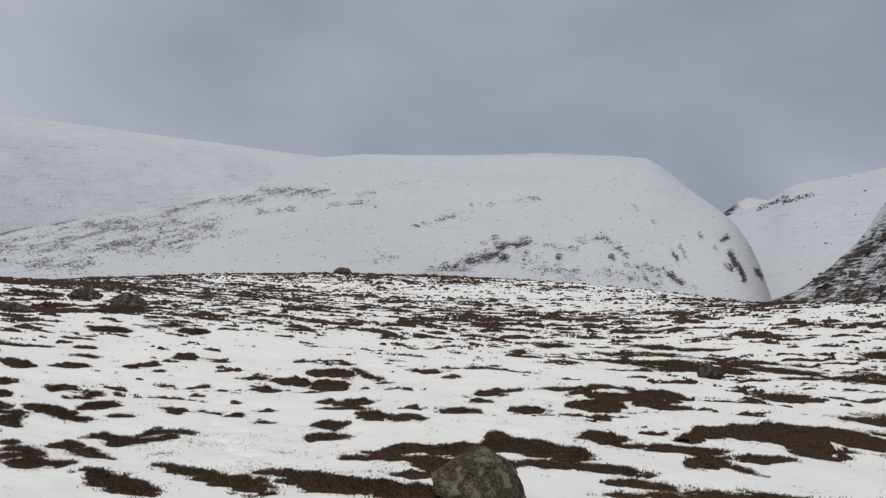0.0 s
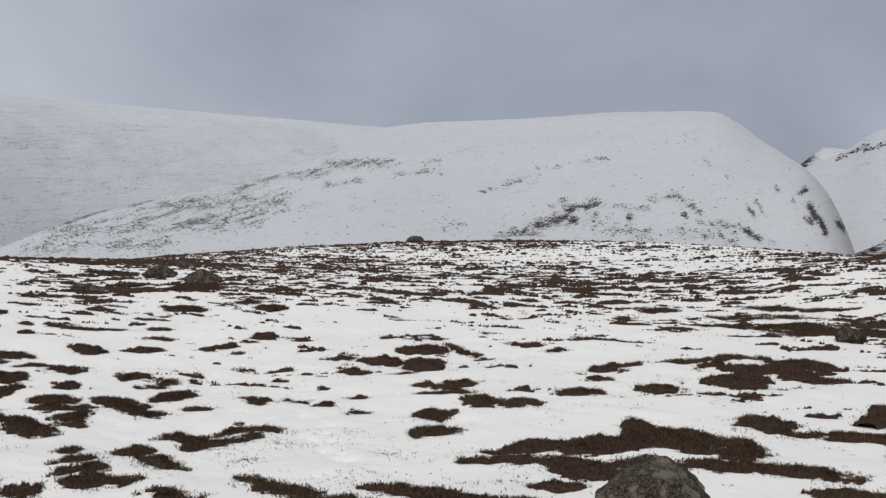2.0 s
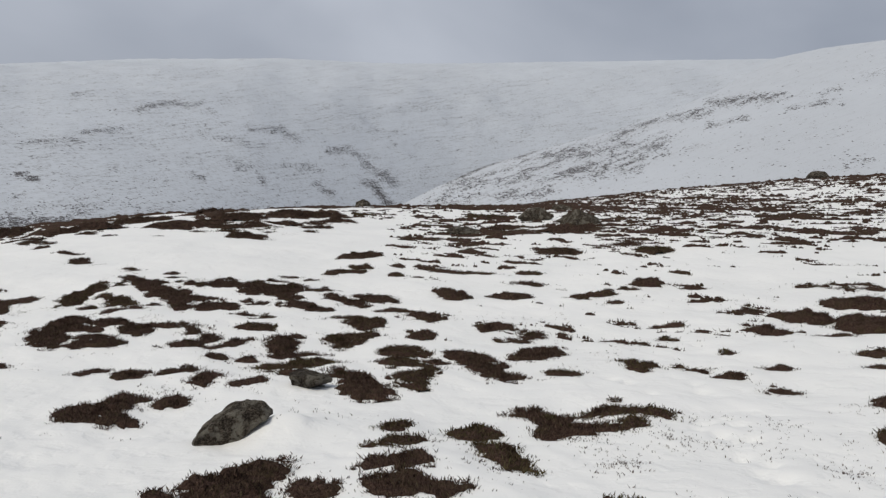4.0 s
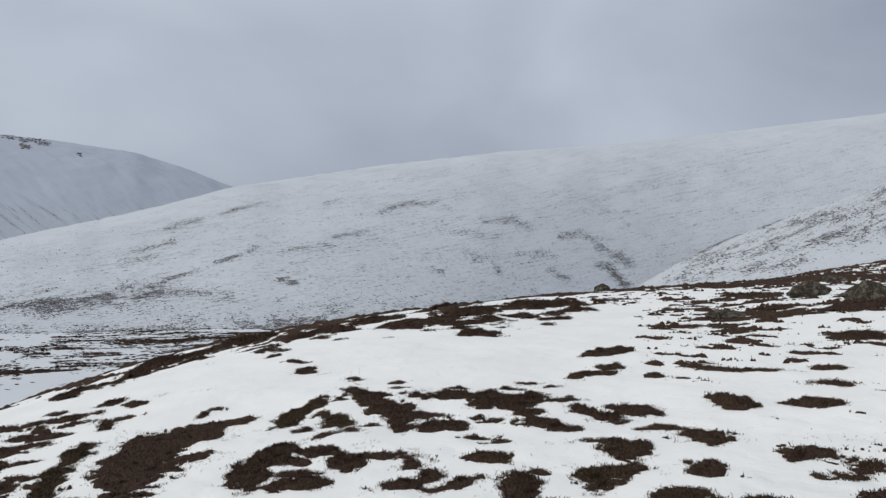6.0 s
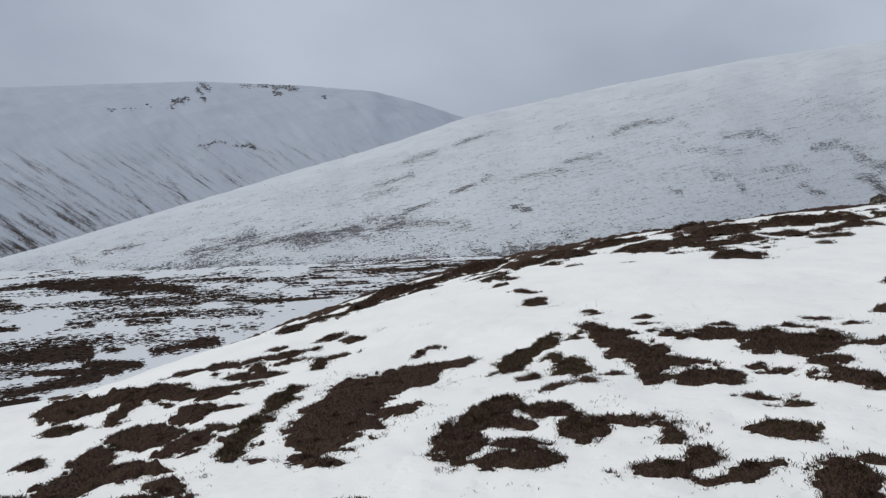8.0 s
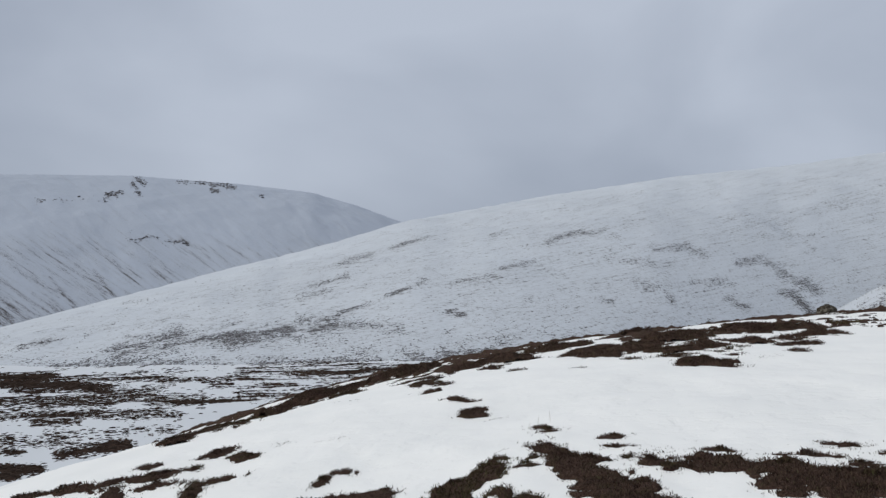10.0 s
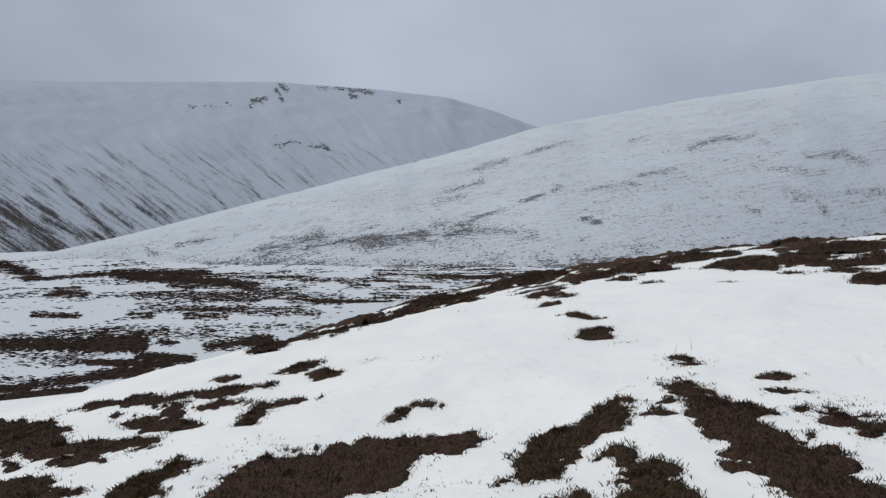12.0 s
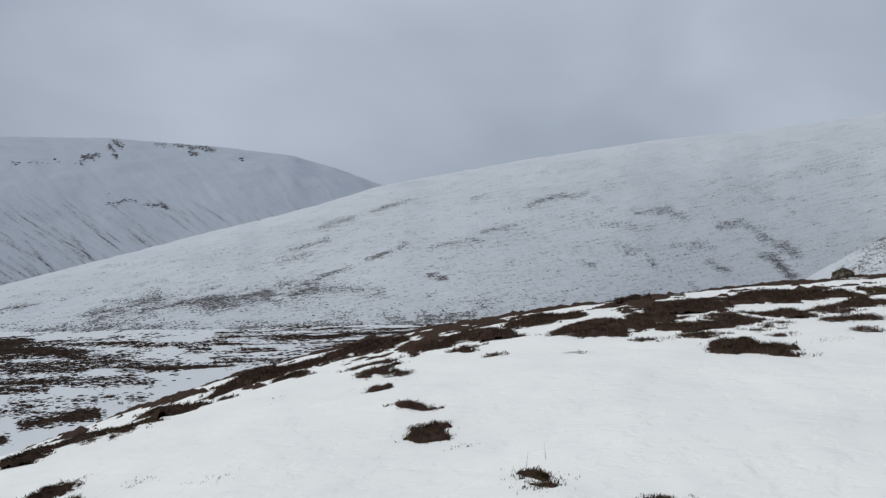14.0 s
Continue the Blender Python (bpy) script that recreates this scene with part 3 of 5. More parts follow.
def hill(label, material, crest, foot, back=1.25, rough=1.0, bare=None, seed=0, power=1.15, na=0.14, ribs=0.0, lie=(0.9, 7.0, 0.17)):
    """A hill along a curved ridge. crest: bearing, rise in degrees and distance along the skyline; foot: distance and height of its base."""
    cb, ce, cd = (np.array([c[k] for c in crest], float) for k in range(3))
    order = np.argsort(cb)
    cb, ce, cd = cb[order], ce[order], cd[order]
    az = np.arange(cb[0], cb[-1] + na, na)
    k = np.ones(9) / 9
    pad = lambda v: np.convolve(np.pad(v, 4, mode="edge"), k, "valid")
    el, dist = pad(np.interp(az, cb, ce)), pad(np.interp(az, cb, cd))
    u = np.concatenate([np.linspace(0, 1, 110), np.linspace(1.02, back, 8)])
    U, A = np.meshgrid(u, np.radians(az), indexing="ij")
    r0, z0 = foot
    if not isinstance(r0, (int, float)):
        r0 = np.interp(-az, [-q[0] for q in r0], [q[1] for q in r0])
        wide = np.hanning(161) / np.hanning(161).sum()
        r0 = np.convolve(np.pad(r0, 80, mode="edge"), wide, "valid")[None, :]
    R = r0 + (dist[None, :] - r0) * U
    X, Y = -np.sin(A) * R, np.cos(A) * R
    shape = np.sin(np.clip(U, 0, 2) * math.pi / 2) ** power
    relief = rough * (9 * fbm(X / 260, Y / 260, 4, seed) + 2.2 * fbm(X / 45, Y / 45, 3, seed + 9)) * np.clip(U * 3, 0, 1) * (0.35 + 0.65 * np.clip((1.05 - U) * 4, 0, 1))
    AZ, EE = np.degrees(A), el[None, :] * U
    relief = relief + ribs * fbm((AZ - EE) * 1.9, EE * 0.25, 3, seed + 3) * np.clip(U * 3, 0, 1) * np.clip((0.75 - U) * 3, 0, 1)
    goal = np.tan(np.radians(el))[None, :]
    top = dist[None, :] * goal + 1.6
    k2 = np.hanning(33) / np.hanning(33).sum()
    for _ in range(12):
        Z = z0 + (top - z0) * shape + relief
        seen = np.max((Z - 1.6) / R, axis=0, keepdims=True)
        gap = ((goal - seen) * dist[None, :])[0]
        top = top + np.convolve(np.pad(gap, 16, mode="edge"), k2, "valid")[None, :]
    Z = z0 + (top - z0) * shape + relief
    HILLS[seed] = (np.degrees(A), np.degrees(np.arctan2(Z - 1.6, R)), X, Y, Z)
    ob = link("hill", np.stack([X, Y, Z], -1).reshape(-1, 3).tolist(), grid_faces(len(u), len(az)).tolist(), material)
    EL = np.degrees(np.arctan2(Z - 1.6, R))
    set_bare(ob, bare(np.degrees(A), EL, U, X, Y, Z) if bare else np.full(U.shape, 0.4))
    # the lie of the streaks: bearing and rise, scaled and tilted to the camera's view
    du, dv, tilt = lie
    A2 = np.degrees(A) + 0 * EL
    at = ob.data.attributes.new("lie", "FLOAT_VECTOR", "POINT")
    at.data.foreach_set("vector", np.stack([A2 * du, (EL + tilt * A2) * dv, 0 * EL], -1).astype(np.float32).ravel())
    tagged(ob, label, "hill", kind="structure")
    return ob


def spot(az, el, a0, e0, wa, we):
    return np.exp(-((az - a0) / wa) ** 2 - ((el - e0) / we) ** 2)


def bare_middle(az, el, u, x, y, z):
    lines = fbm(az * 0.25 + el * 0.1, (el + 0.16 * az) * 2.2, 3, 44)
    b = 0.375 + 0.03 * smooth(0.6, 0.1, u) + 0.03 * lines * smooth(1.0, 0.7, u) - 0.11 * smooth(0.45, 0.95, u)
    return b + 0.105 * streaks(az, el, *SLOPE) + 0.15 * streaks(az, el, *MOOR)


def bare_spur(az, el, u, x, y, z):
    return 0.315 + 0.12 * streaks(az, el, *SHOULDER) + 0.27 * streaks(az, el, *KNOLLS) + 0.02 * fbm(x / 90, y / 90, 3, 6)


def bare_gullied(az, el, u, x, y, z):
    s = az - (1.35 - 0.02 * (30 - az)) * el + 0.3 * fbm(az / 3, el / 2, 3, 5)
    ribs = 0.6 * fbm(s * 1.6, el * 0.3, 3, 8, 0.6) + 0.5 * fbm(s * 3.4, el * 0.9, 3, 18, 0.65)
    low = smooth(7.6 - 0.05 * np.abs(az - 26), 5.2, el)
    b = 0.30 + 0.10 * low + 0.05 * ribs * low
    return b + 0.15 * streaks(az, el, RIM_ROCKS, GULLIES_LOW, GULLIES_HIGH) + 0.05 * smooth(3.2, 0.5, el)


def bare_crag(az, el, u, x, y, z):
    s = az + 1.6 * el + 1.2 * fbm(az / 1.5, el / 1.5, 3, 15)
    streak = fbm((az + 1.6 * el) * 1.3, (az - el) * 0.15, 3, 2)
    b = 0.385 + 0.10 * smooth(-76, -72, s) * smooth(-66.5, -69, s) + 0.05 * smooth(-72, -80, s) + 0.08 * streak
    b = b + 0.10 * smooth(4.6, 3.2, el) + 0.12 * streaks(az, el, CRAG_STREAKS)
    return b + 0.20 * spot(az, el, -85.3, 11.2, 0.9, 0.45) + 0.20 * spot(az, el, -88, 11.9, 0.8, 0.4) + 0.15 * spot(az, el, -83.2, 11.9, 0.4, 0.4)


def bare_snowy(az, el, u, x, y, z):
    return 0.33 + 0.15 * streaks(az, el, PASS_LINES) + 0.05 * spot(az, el, -80, 8, 3, 2)


# each hill's snow tone is dulled and blued to carry haze and shade
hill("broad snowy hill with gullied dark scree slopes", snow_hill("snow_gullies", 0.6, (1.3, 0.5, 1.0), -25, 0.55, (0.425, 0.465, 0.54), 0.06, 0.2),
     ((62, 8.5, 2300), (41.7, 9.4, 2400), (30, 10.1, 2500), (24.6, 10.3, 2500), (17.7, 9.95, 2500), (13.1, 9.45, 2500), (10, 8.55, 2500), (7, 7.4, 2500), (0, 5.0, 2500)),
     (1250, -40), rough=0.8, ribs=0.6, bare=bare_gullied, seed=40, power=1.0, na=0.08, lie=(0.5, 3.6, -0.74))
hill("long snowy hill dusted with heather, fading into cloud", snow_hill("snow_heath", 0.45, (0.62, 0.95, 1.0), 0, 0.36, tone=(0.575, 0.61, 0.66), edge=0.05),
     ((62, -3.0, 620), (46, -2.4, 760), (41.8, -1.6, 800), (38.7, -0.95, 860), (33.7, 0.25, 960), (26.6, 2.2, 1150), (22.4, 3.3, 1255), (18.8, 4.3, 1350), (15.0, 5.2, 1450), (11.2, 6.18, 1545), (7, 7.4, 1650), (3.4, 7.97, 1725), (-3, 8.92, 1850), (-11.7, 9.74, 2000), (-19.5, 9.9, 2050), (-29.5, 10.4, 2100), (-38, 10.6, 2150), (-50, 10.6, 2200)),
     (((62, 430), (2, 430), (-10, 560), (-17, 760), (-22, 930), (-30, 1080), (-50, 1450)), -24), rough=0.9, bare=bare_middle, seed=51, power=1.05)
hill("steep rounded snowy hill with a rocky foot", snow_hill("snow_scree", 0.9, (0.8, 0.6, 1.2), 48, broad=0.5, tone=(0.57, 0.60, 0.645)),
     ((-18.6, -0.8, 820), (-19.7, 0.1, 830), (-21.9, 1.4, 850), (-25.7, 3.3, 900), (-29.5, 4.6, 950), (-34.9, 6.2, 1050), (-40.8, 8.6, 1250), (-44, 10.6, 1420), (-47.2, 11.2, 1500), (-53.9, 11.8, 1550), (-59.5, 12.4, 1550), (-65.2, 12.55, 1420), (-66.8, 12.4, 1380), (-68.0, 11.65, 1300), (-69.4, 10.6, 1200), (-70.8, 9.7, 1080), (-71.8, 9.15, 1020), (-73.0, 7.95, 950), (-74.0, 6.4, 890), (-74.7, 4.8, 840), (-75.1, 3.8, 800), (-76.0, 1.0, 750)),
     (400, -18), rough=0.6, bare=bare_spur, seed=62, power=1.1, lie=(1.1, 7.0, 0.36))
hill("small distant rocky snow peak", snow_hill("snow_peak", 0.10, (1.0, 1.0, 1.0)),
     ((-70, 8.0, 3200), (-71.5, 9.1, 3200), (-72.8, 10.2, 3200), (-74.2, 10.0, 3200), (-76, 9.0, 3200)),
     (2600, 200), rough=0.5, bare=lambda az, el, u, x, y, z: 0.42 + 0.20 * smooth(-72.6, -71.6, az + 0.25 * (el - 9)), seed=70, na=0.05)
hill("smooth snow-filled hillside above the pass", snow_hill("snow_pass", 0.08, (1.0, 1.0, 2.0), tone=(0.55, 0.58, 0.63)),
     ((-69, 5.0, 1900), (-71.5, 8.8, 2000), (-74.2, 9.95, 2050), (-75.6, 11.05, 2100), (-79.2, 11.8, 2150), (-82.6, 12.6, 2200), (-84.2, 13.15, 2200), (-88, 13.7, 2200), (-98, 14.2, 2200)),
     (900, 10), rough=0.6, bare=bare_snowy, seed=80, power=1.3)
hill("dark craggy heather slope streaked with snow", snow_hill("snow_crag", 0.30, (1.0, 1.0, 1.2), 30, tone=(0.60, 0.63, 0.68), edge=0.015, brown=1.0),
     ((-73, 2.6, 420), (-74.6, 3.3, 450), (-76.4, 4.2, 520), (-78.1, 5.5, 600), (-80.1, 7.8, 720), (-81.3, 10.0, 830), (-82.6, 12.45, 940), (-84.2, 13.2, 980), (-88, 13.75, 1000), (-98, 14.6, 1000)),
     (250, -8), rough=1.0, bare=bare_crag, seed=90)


# ---- added haze: grey-blue shells over the hilltops that stand in for cloud ----
def haze_veil():
    """Painted haze in the sky's grey-blue: mostly clear, as dense as the attribute says."""
    m = Mat("haze_veil", 1.0)
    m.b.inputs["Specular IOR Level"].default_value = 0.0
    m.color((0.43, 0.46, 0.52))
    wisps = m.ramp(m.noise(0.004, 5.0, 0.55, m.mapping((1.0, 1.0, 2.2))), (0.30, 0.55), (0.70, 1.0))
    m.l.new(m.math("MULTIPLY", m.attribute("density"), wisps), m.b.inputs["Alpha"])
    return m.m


HAZE = haze_veil()


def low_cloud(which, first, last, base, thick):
    """Two added haze veils in front of a hill's upper slope, from its base upward and past the crest. thick: density by
    bearing.
    """
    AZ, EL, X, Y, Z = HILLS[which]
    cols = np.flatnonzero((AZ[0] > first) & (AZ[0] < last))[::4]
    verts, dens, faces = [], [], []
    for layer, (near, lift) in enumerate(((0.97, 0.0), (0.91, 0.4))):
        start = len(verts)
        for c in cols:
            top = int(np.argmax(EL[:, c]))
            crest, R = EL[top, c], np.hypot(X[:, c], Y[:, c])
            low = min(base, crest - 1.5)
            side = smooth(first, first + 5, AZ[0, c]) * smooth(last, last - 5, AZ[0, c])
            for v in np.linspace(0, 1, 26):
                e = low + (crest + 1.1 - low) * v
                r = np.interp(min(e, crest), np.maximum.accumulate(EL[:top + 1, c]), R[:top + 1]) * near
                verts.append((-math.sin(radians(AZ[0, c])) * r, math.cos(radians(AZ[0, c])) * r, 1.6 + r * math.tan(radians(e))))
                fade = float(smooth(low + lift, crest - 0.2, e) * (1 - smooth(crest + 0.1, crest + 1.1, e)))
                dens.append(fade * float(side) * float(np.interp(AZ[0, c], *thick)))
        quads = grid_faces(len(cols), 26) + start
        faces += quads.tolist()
    ob = link("low_cloud", verts, faces, HAZE)
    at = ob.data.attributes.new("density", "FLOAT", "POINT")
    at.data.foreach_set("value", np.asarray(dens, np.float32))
    tagged(ob, "thin grey-blue shell standing in for cloud haze over the hilltops", "cloud", kind="structure")


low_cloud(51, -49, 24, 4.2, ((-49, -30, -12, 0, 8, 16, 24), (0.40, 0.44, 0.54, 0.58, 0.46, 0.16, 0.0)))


# ---- heather ----
def sprig_mesh(px, py, pz, size, rng, material, parent, name="foliage"):
    """Upright twigs: each a slim bent stem of two crossed leafy blades."""
    n = len(px)
    turn, lean, way = rng.uniform(0, math.tau, n), rng.uniform(0.1, 1.2, n), rng.uniform(0, math.tau, n)
    h = size * rng.uniform(0.5, 1.25, n)
    w = h * rng.uniform(0.06, 0.13, n)
    bx, by = np.cos(way) * lean * h, np.sin(way) * lean * h
    base = np.stack([px, py, pz - 0.012], 1)
    verts, faces = [], []
    for q in range(2):
        cx, cy = np.cos(turn + q * 1.57) * w, np.sin(turn + q * 1.57) * w
        mid = base + np.stack([bx * 0.45, by * 0.45, h * 0.55], 1)
        side = np.stack([cx, cy, np.zeros(n)], 1)
        tip = base + np.stack([bx, by, h], 1)
        v = np.stack([base, mid - side, tip, mid + side], 1).reshape(-1, 3)
        off = q * 4 * n
        faces.append(np.arange(4 * n).reshape(-1, 4) + off)
        verts.append(v)
    # both blades of a twig share its base so that they count as one island
    verts, faces = np.concatenate(verts), np.concatenate(faces)
    faces[n:, 0] = np.arange(n) * 4
    return link(name, verts.tolist(), faces.tolist(), material, False, parent)


PATCHES = 0
BED_SEED = 100


def tuft_mesh(seed):
    """A cushion of heather: bent leafy twigs on a low dome one unit wide."""
    rng = np.random.default_rng(seed)
    n = 130
    rad, ang = np.sqrt(rng.random(n)) * 0.5, rng.uniform(0, math.tau, n)
    px, py = np.cos(ang) * rad, np.sin(ang) * rad
    pz = 0.36 * np.sqrt(np.clip(1 - (rad / 0.52) ** 2, 0, 1)) - 0.08
    ob = sprig_mesh(px, py, pz, rng.uniform(0.16, 0.34, n), rng, SPRIG, None, "tuft")
    me = ob.data
    dome = bmesh.new()
    dome.from_mesh(me)
    made = bmesh.ops.create_icosphere(dome, subdivisions=2, radius=0.40)["verts"]
    for v in made:
        v.co.z = max(v.co.z, -0.2) * 0.3 - 0.09
        v.co *= 1 + 0.12 * noise.noise(v.co * 9)
    dome.to_mesh(me)
    dome.free()
    bpy.data.objects.remove(ob)
    return me


TUFTS = [tuft_mesh(700 + k) for k in range(6)]


def islands(keep):
    """The separate pieces of a mask, the largest first, without the smallest crumbs."""
    todo = set(zip(*(q.tolist() for q in np.nonzero(keep))))
    out = []
    while todo:
        heap, piece = [todo.pop()], []
        while heap:
            i, j = heap.pop()
            piece.append((i, j))
            for n in ((i + 1, j), (i - 1, j), (i, j + 1), (i, j - 1), (i + 1, j + 1), (i - 1, j - 1), (i + 1, j - 1), (i - 1, j + 1)):
                if n in todo:
                    todo.discard(n)
                    heap.append(n)
        out.append(piece)
    out.sort(key=len, reverse=True)
    masks = []
    for piece in [p for k, p in enumerate(out) if k == 0 or (len(p) > 7 and k < 9)]:
        m = np.zeros(keep.shape, bool)
        i, j = np.array(piece).T
        m[i, j] = True
        masks.append(m)
    return masks


def ellipse_depth(X, Y, lobes):
    """Metres inside the outline of several overlapping lobes, negative outside."""
    best = np.full(X.shape, -9.0)
    for x, y, a, b, turn in lobes:
        c, s = math.cos(radians(turn)), math.sin(radians(turn))
        u, v = (X - x) * c + (Y - y) * s, -(X - x) * s + (Y - y) * c
        best = np.maximum(best, (1 - np.hypot(u / a, v / b)) * min(a, b))
    return best


def heather_mat(*lobes, gaps=(), height=0.05):
    """A mat of heather that stands out of the snow: lobes of x, y, half length, half width and turn, with gaps of snow in it."""
    global PATCHES
    PATCHES += 1
    rng = np.random.default_rng(BED_SEED + PATCHES)
    cx, cy = np.mean([q[0] for q in lobes]), np.mean([q[1] for q in lobes])
    away = max(3.0, min(math.hypot(cx - px, cy - py) for px, py in ((-1.0, -3.5), (0, 0.5), (0, 4.5), (0, 8.5))))
    small = min(1.0, sum(q[2] * q[3] for q in lobes) / 0.05)
    cell = max(0.020, away * (0.0033 if away < 13 else 0.0024))
    x0, x1 = min(q[0] - q[2] for q in lobes) - 0.12, max(q[0] + q[2] for q in lobes) + 0.12
    y0, y1 = min(q[1] - q[2] for q in lobes) - 0.12, max(q[1] + q[2] for q in lobes) + 0.12
    na, nb = int((x1 - x0) / cell) + 3, int((y1 - y0) / cell) + 3
    X, Y = np.meshgrid(np.linspace(x0, x1, na), np.linspace(y0, y1, nb), indexing="ij")
    f = ellipse_depth(X, Y, lobes)
    if gaps:
        f = np.minimum(f, -ellipse_depth(X, Y, gaps))
    slim = np.mean([min(q[2], q[3]) for q in lobes])
    edge = np.clip(slim / 0.17, 0.42, 1.0) * (1 + 0.11 * max(away - 9, 0))
    P, Q = 0.87 * X + 0.5 * Y, -0.5 * X + 0.87 * Y
    rag = 0.055 * fbm(X / 0.46, Y / 0.46, 3, 7, 0.6) + 0.074 * fbm(P / 0.13, Q / 0.20, 3, 17, 0.75) + 0.020 * value_noise(X / 0.04, Y / 0.04, 9)
    f = f + edge * rag + 0.020
    if away > 13:                           # on the crest the mats break up into hummocks
        f = f + 0.016 * away * (fbm(X / 0.55, Y / 1.5, 3, 27, 0.65) - 0.05)
    wave = 0.22 + 0.02 * away
    lump = np.clip(1 + (0.55 if away < 13 else 0.7) * fbm(X / wave, Y / wave, 2, 13), 0.35, 2.0)
    if away < 13:
        rise = np.where(f > 0, np.clip(f / (0.06 + 0.5 * height), 0, 1) ** 0.55, np.maximum(f, -0.2) * 6)
    else:
        rise = np.where(f > 0, np.clip(f / 0.5, 0, 1) ** 0.9, np.maximum(f, -0.3) * 4)
    h = 0.8 * height * rise * lump + (0.008 + 0.0006 * away) * value_noise(X / (0.03 + 0.004 * away), Y / (0.03 + 0.004 * away), 3)
    Z = ground_z(X, Y) + h - 0.008
    inside = f > (-0.012 if away < 13 else -0.10)
    keep = inside[:-1, :-1] | inside[1:, :-1] | inside[:-1, 1:] | inside[1:, 1:]
    if not keep.any():
        return None
    V = np.stack([X, Y, Z], -1).reshape(-1, 3)
    bed = None
    for island in islands(keep):
        used, flat = np.unique(grid_faces(na, nb, island), return_inverse=True)
        made = link("clump" if bed else "heather_patch", V[used].tolist(), flat.reshape(-1, 4).tolist(), BED, True, bed)
        bed = bed or made
    ff = f.ravel()
    area = float((ff > 0).sum()) * cell * cell
    count = int(np.clip(area * (5200 if away < 7 else 3400 if away < 13 else 1500), 40, 9000))
    k = rng.choice(np.flatnonzero(ff > -0.02), count)
    rim = np.flatnonzero((ff > -0.13) & (ff < 0.015) & (fbm(X.ravel() / 0.20, Y.ravel() / 0.20, 2, 19) > -0.05))
    if len(rim):
        rim = rng.choice(rim, min(len(rim), int(count * 0.45) + 20))
        rim = np.repeat(rim[rng.random(len(rim)) < np.exp(np.minimum(ff[rim], 0) / 0.035)], 2)
    big = 1.0 + 0.03 * max(away - 6, 0) + 0.05 * max(away - 13, 0)
    tall = np.concatenate([rng.uniform(0.014, 0.042, len(k)), rng.uniform(0.012, 0.040, len(rim))]) * big * (0.7 + 0.3 * small)
    k = np.concatenate([k, rim]).astype(int)
    jx, jy = X.ravel()[k] + rng.normal(0, 0.6 * cell, len(k)), Y.ravel()[k] + rng.normal(0, 0.6 * cell, len(k))
    jz = ground_z(jx, jy) + np.clip(h.ravel()[k], 0, 1) * 0.9
    tagged(sprig_mesh(jx, jy, jz, tall, rng, SPRIG, bed), kind="stuff")
    core = np.flatnonzero(ff > 0.05)
    if away < 14 and len(core):
        for k in rng.choice(core, int(np.clip(area * 7, 1, 7))):
            ob = new("tuft", TUFTS[int(rng.integers(6))])
            ob.parent = bed
            size = float(rng.uniform(0.09, 0.17))
            ob.matrix_world = pose(float(V[k, 0]), float(V[k, 1]), float(V[k, 2]) - 0.22 * size, 0, 0, float(rng.uniform(0, 360))) @ Matrix.Diagonal((size, size, size * rng.uniform(0.7, 1.1), 1))
    tagged(bed, "dark brown heather mat showing through the snow" if area > 0.18 else "small tuft of brown heather in the snow", "heather", "heather patches on the slope")
    return bed


# the mats along the walk, one call each
heather_mat((-0.72, 17.10, 0.31, 0.19, -85))
heather_mat((-0.92, 18.44, 0.28, 0.09, -37), height=0.04)
heather_mat((0.31, 15.09, 0.18, 0.10, -46), (0.35, 14.77, 0.11, 0.06, -35))
heather_mat((1.02, 14.30, 0.16, 0.11, 26))
heather_mat((1.05, 13.74, 0.09, 0.05, -26), height=0.04)
heather_mat((0.72, 13.00, 0.10, 0.04, -9), height=0.03)
heather_mat((1.25, 12.80, 0.10, 0.06, 24))
heather_mat((1.28, 13.19, 0.04, 0.04, 67), height=0.04)
heather_mat((0.33, 14.02, 0.14, 0.08, -19))
heather_mat((1.36, 12.45, 0.08, 0.05, -20), height=0.04)
heather_mat((0.07, 13.11, 0.13, 0.04, -11), height=0.03)
heather_mat((0.15, 13.50, 0.10, 0.05, 23), height=0.03)
heather_mat((1.07, 13.12, 0.05, 0.03, -7), height=0.02)
heather_mat((-4.46, 16.97, 0.48, 0.15, 86))
heather_mat((-3.85, 16.12, 0.24, 0.14, -57))
heather_mat((-3.95, 14.48, 0.33, 0.10, -81), (-3.77, 14.85, 0.27, 0.11, -1))
heather_mat((-2.25, 13.85, 0.17, 0.07, -88), (-2.11, 14.04, 0.16, 0.06, -19))
heather_mat((-4.93, 15.73, 0.47, 0.20, 9))
heather_mat((-4.66, 15.02, 0.32, 0.13, -8))
heather_mat((-5.44, 16.71, 0.20, 0.10, -8), height=0.03)
heather_mat((-6.92, 14.73, 1.45, 0.33, -41), (-5.38, 13.82, 0.71, 0.20, -19), (-5.21, 14.60, 0.68, 0.18, -31), (-6.53, 16.03, 1.12, 0.20, -22), (-5.14, 14.83, 0.53, 0.13, -55), (-4.96, 13.83, 0.37, 0.23, -11), gaps=((-6.45, 15.00, 0.46, 0.13, -21), (-5.30, 14.38, 0.42, 0.07, -30), (-6.10, 15.29, 0.61, 0.10, -11),))
heather_mat((-5.29, 13.34, 0.28, 0.11, -22))
heather_mat((-4.96, 13.21, 0.18, 0.04, -24))
heather_mat((-6.20, 13.60, 0.18, 0.04, -35))
heather_mat((-2.96, 12.64, 0.21, 0.08, 3), height=0.04)
heather_mat((-4.49, 12.20, 0.20, 0.09, -17))
heather_mat((-3.78, 12.10, 0.24, 0.17, -35))
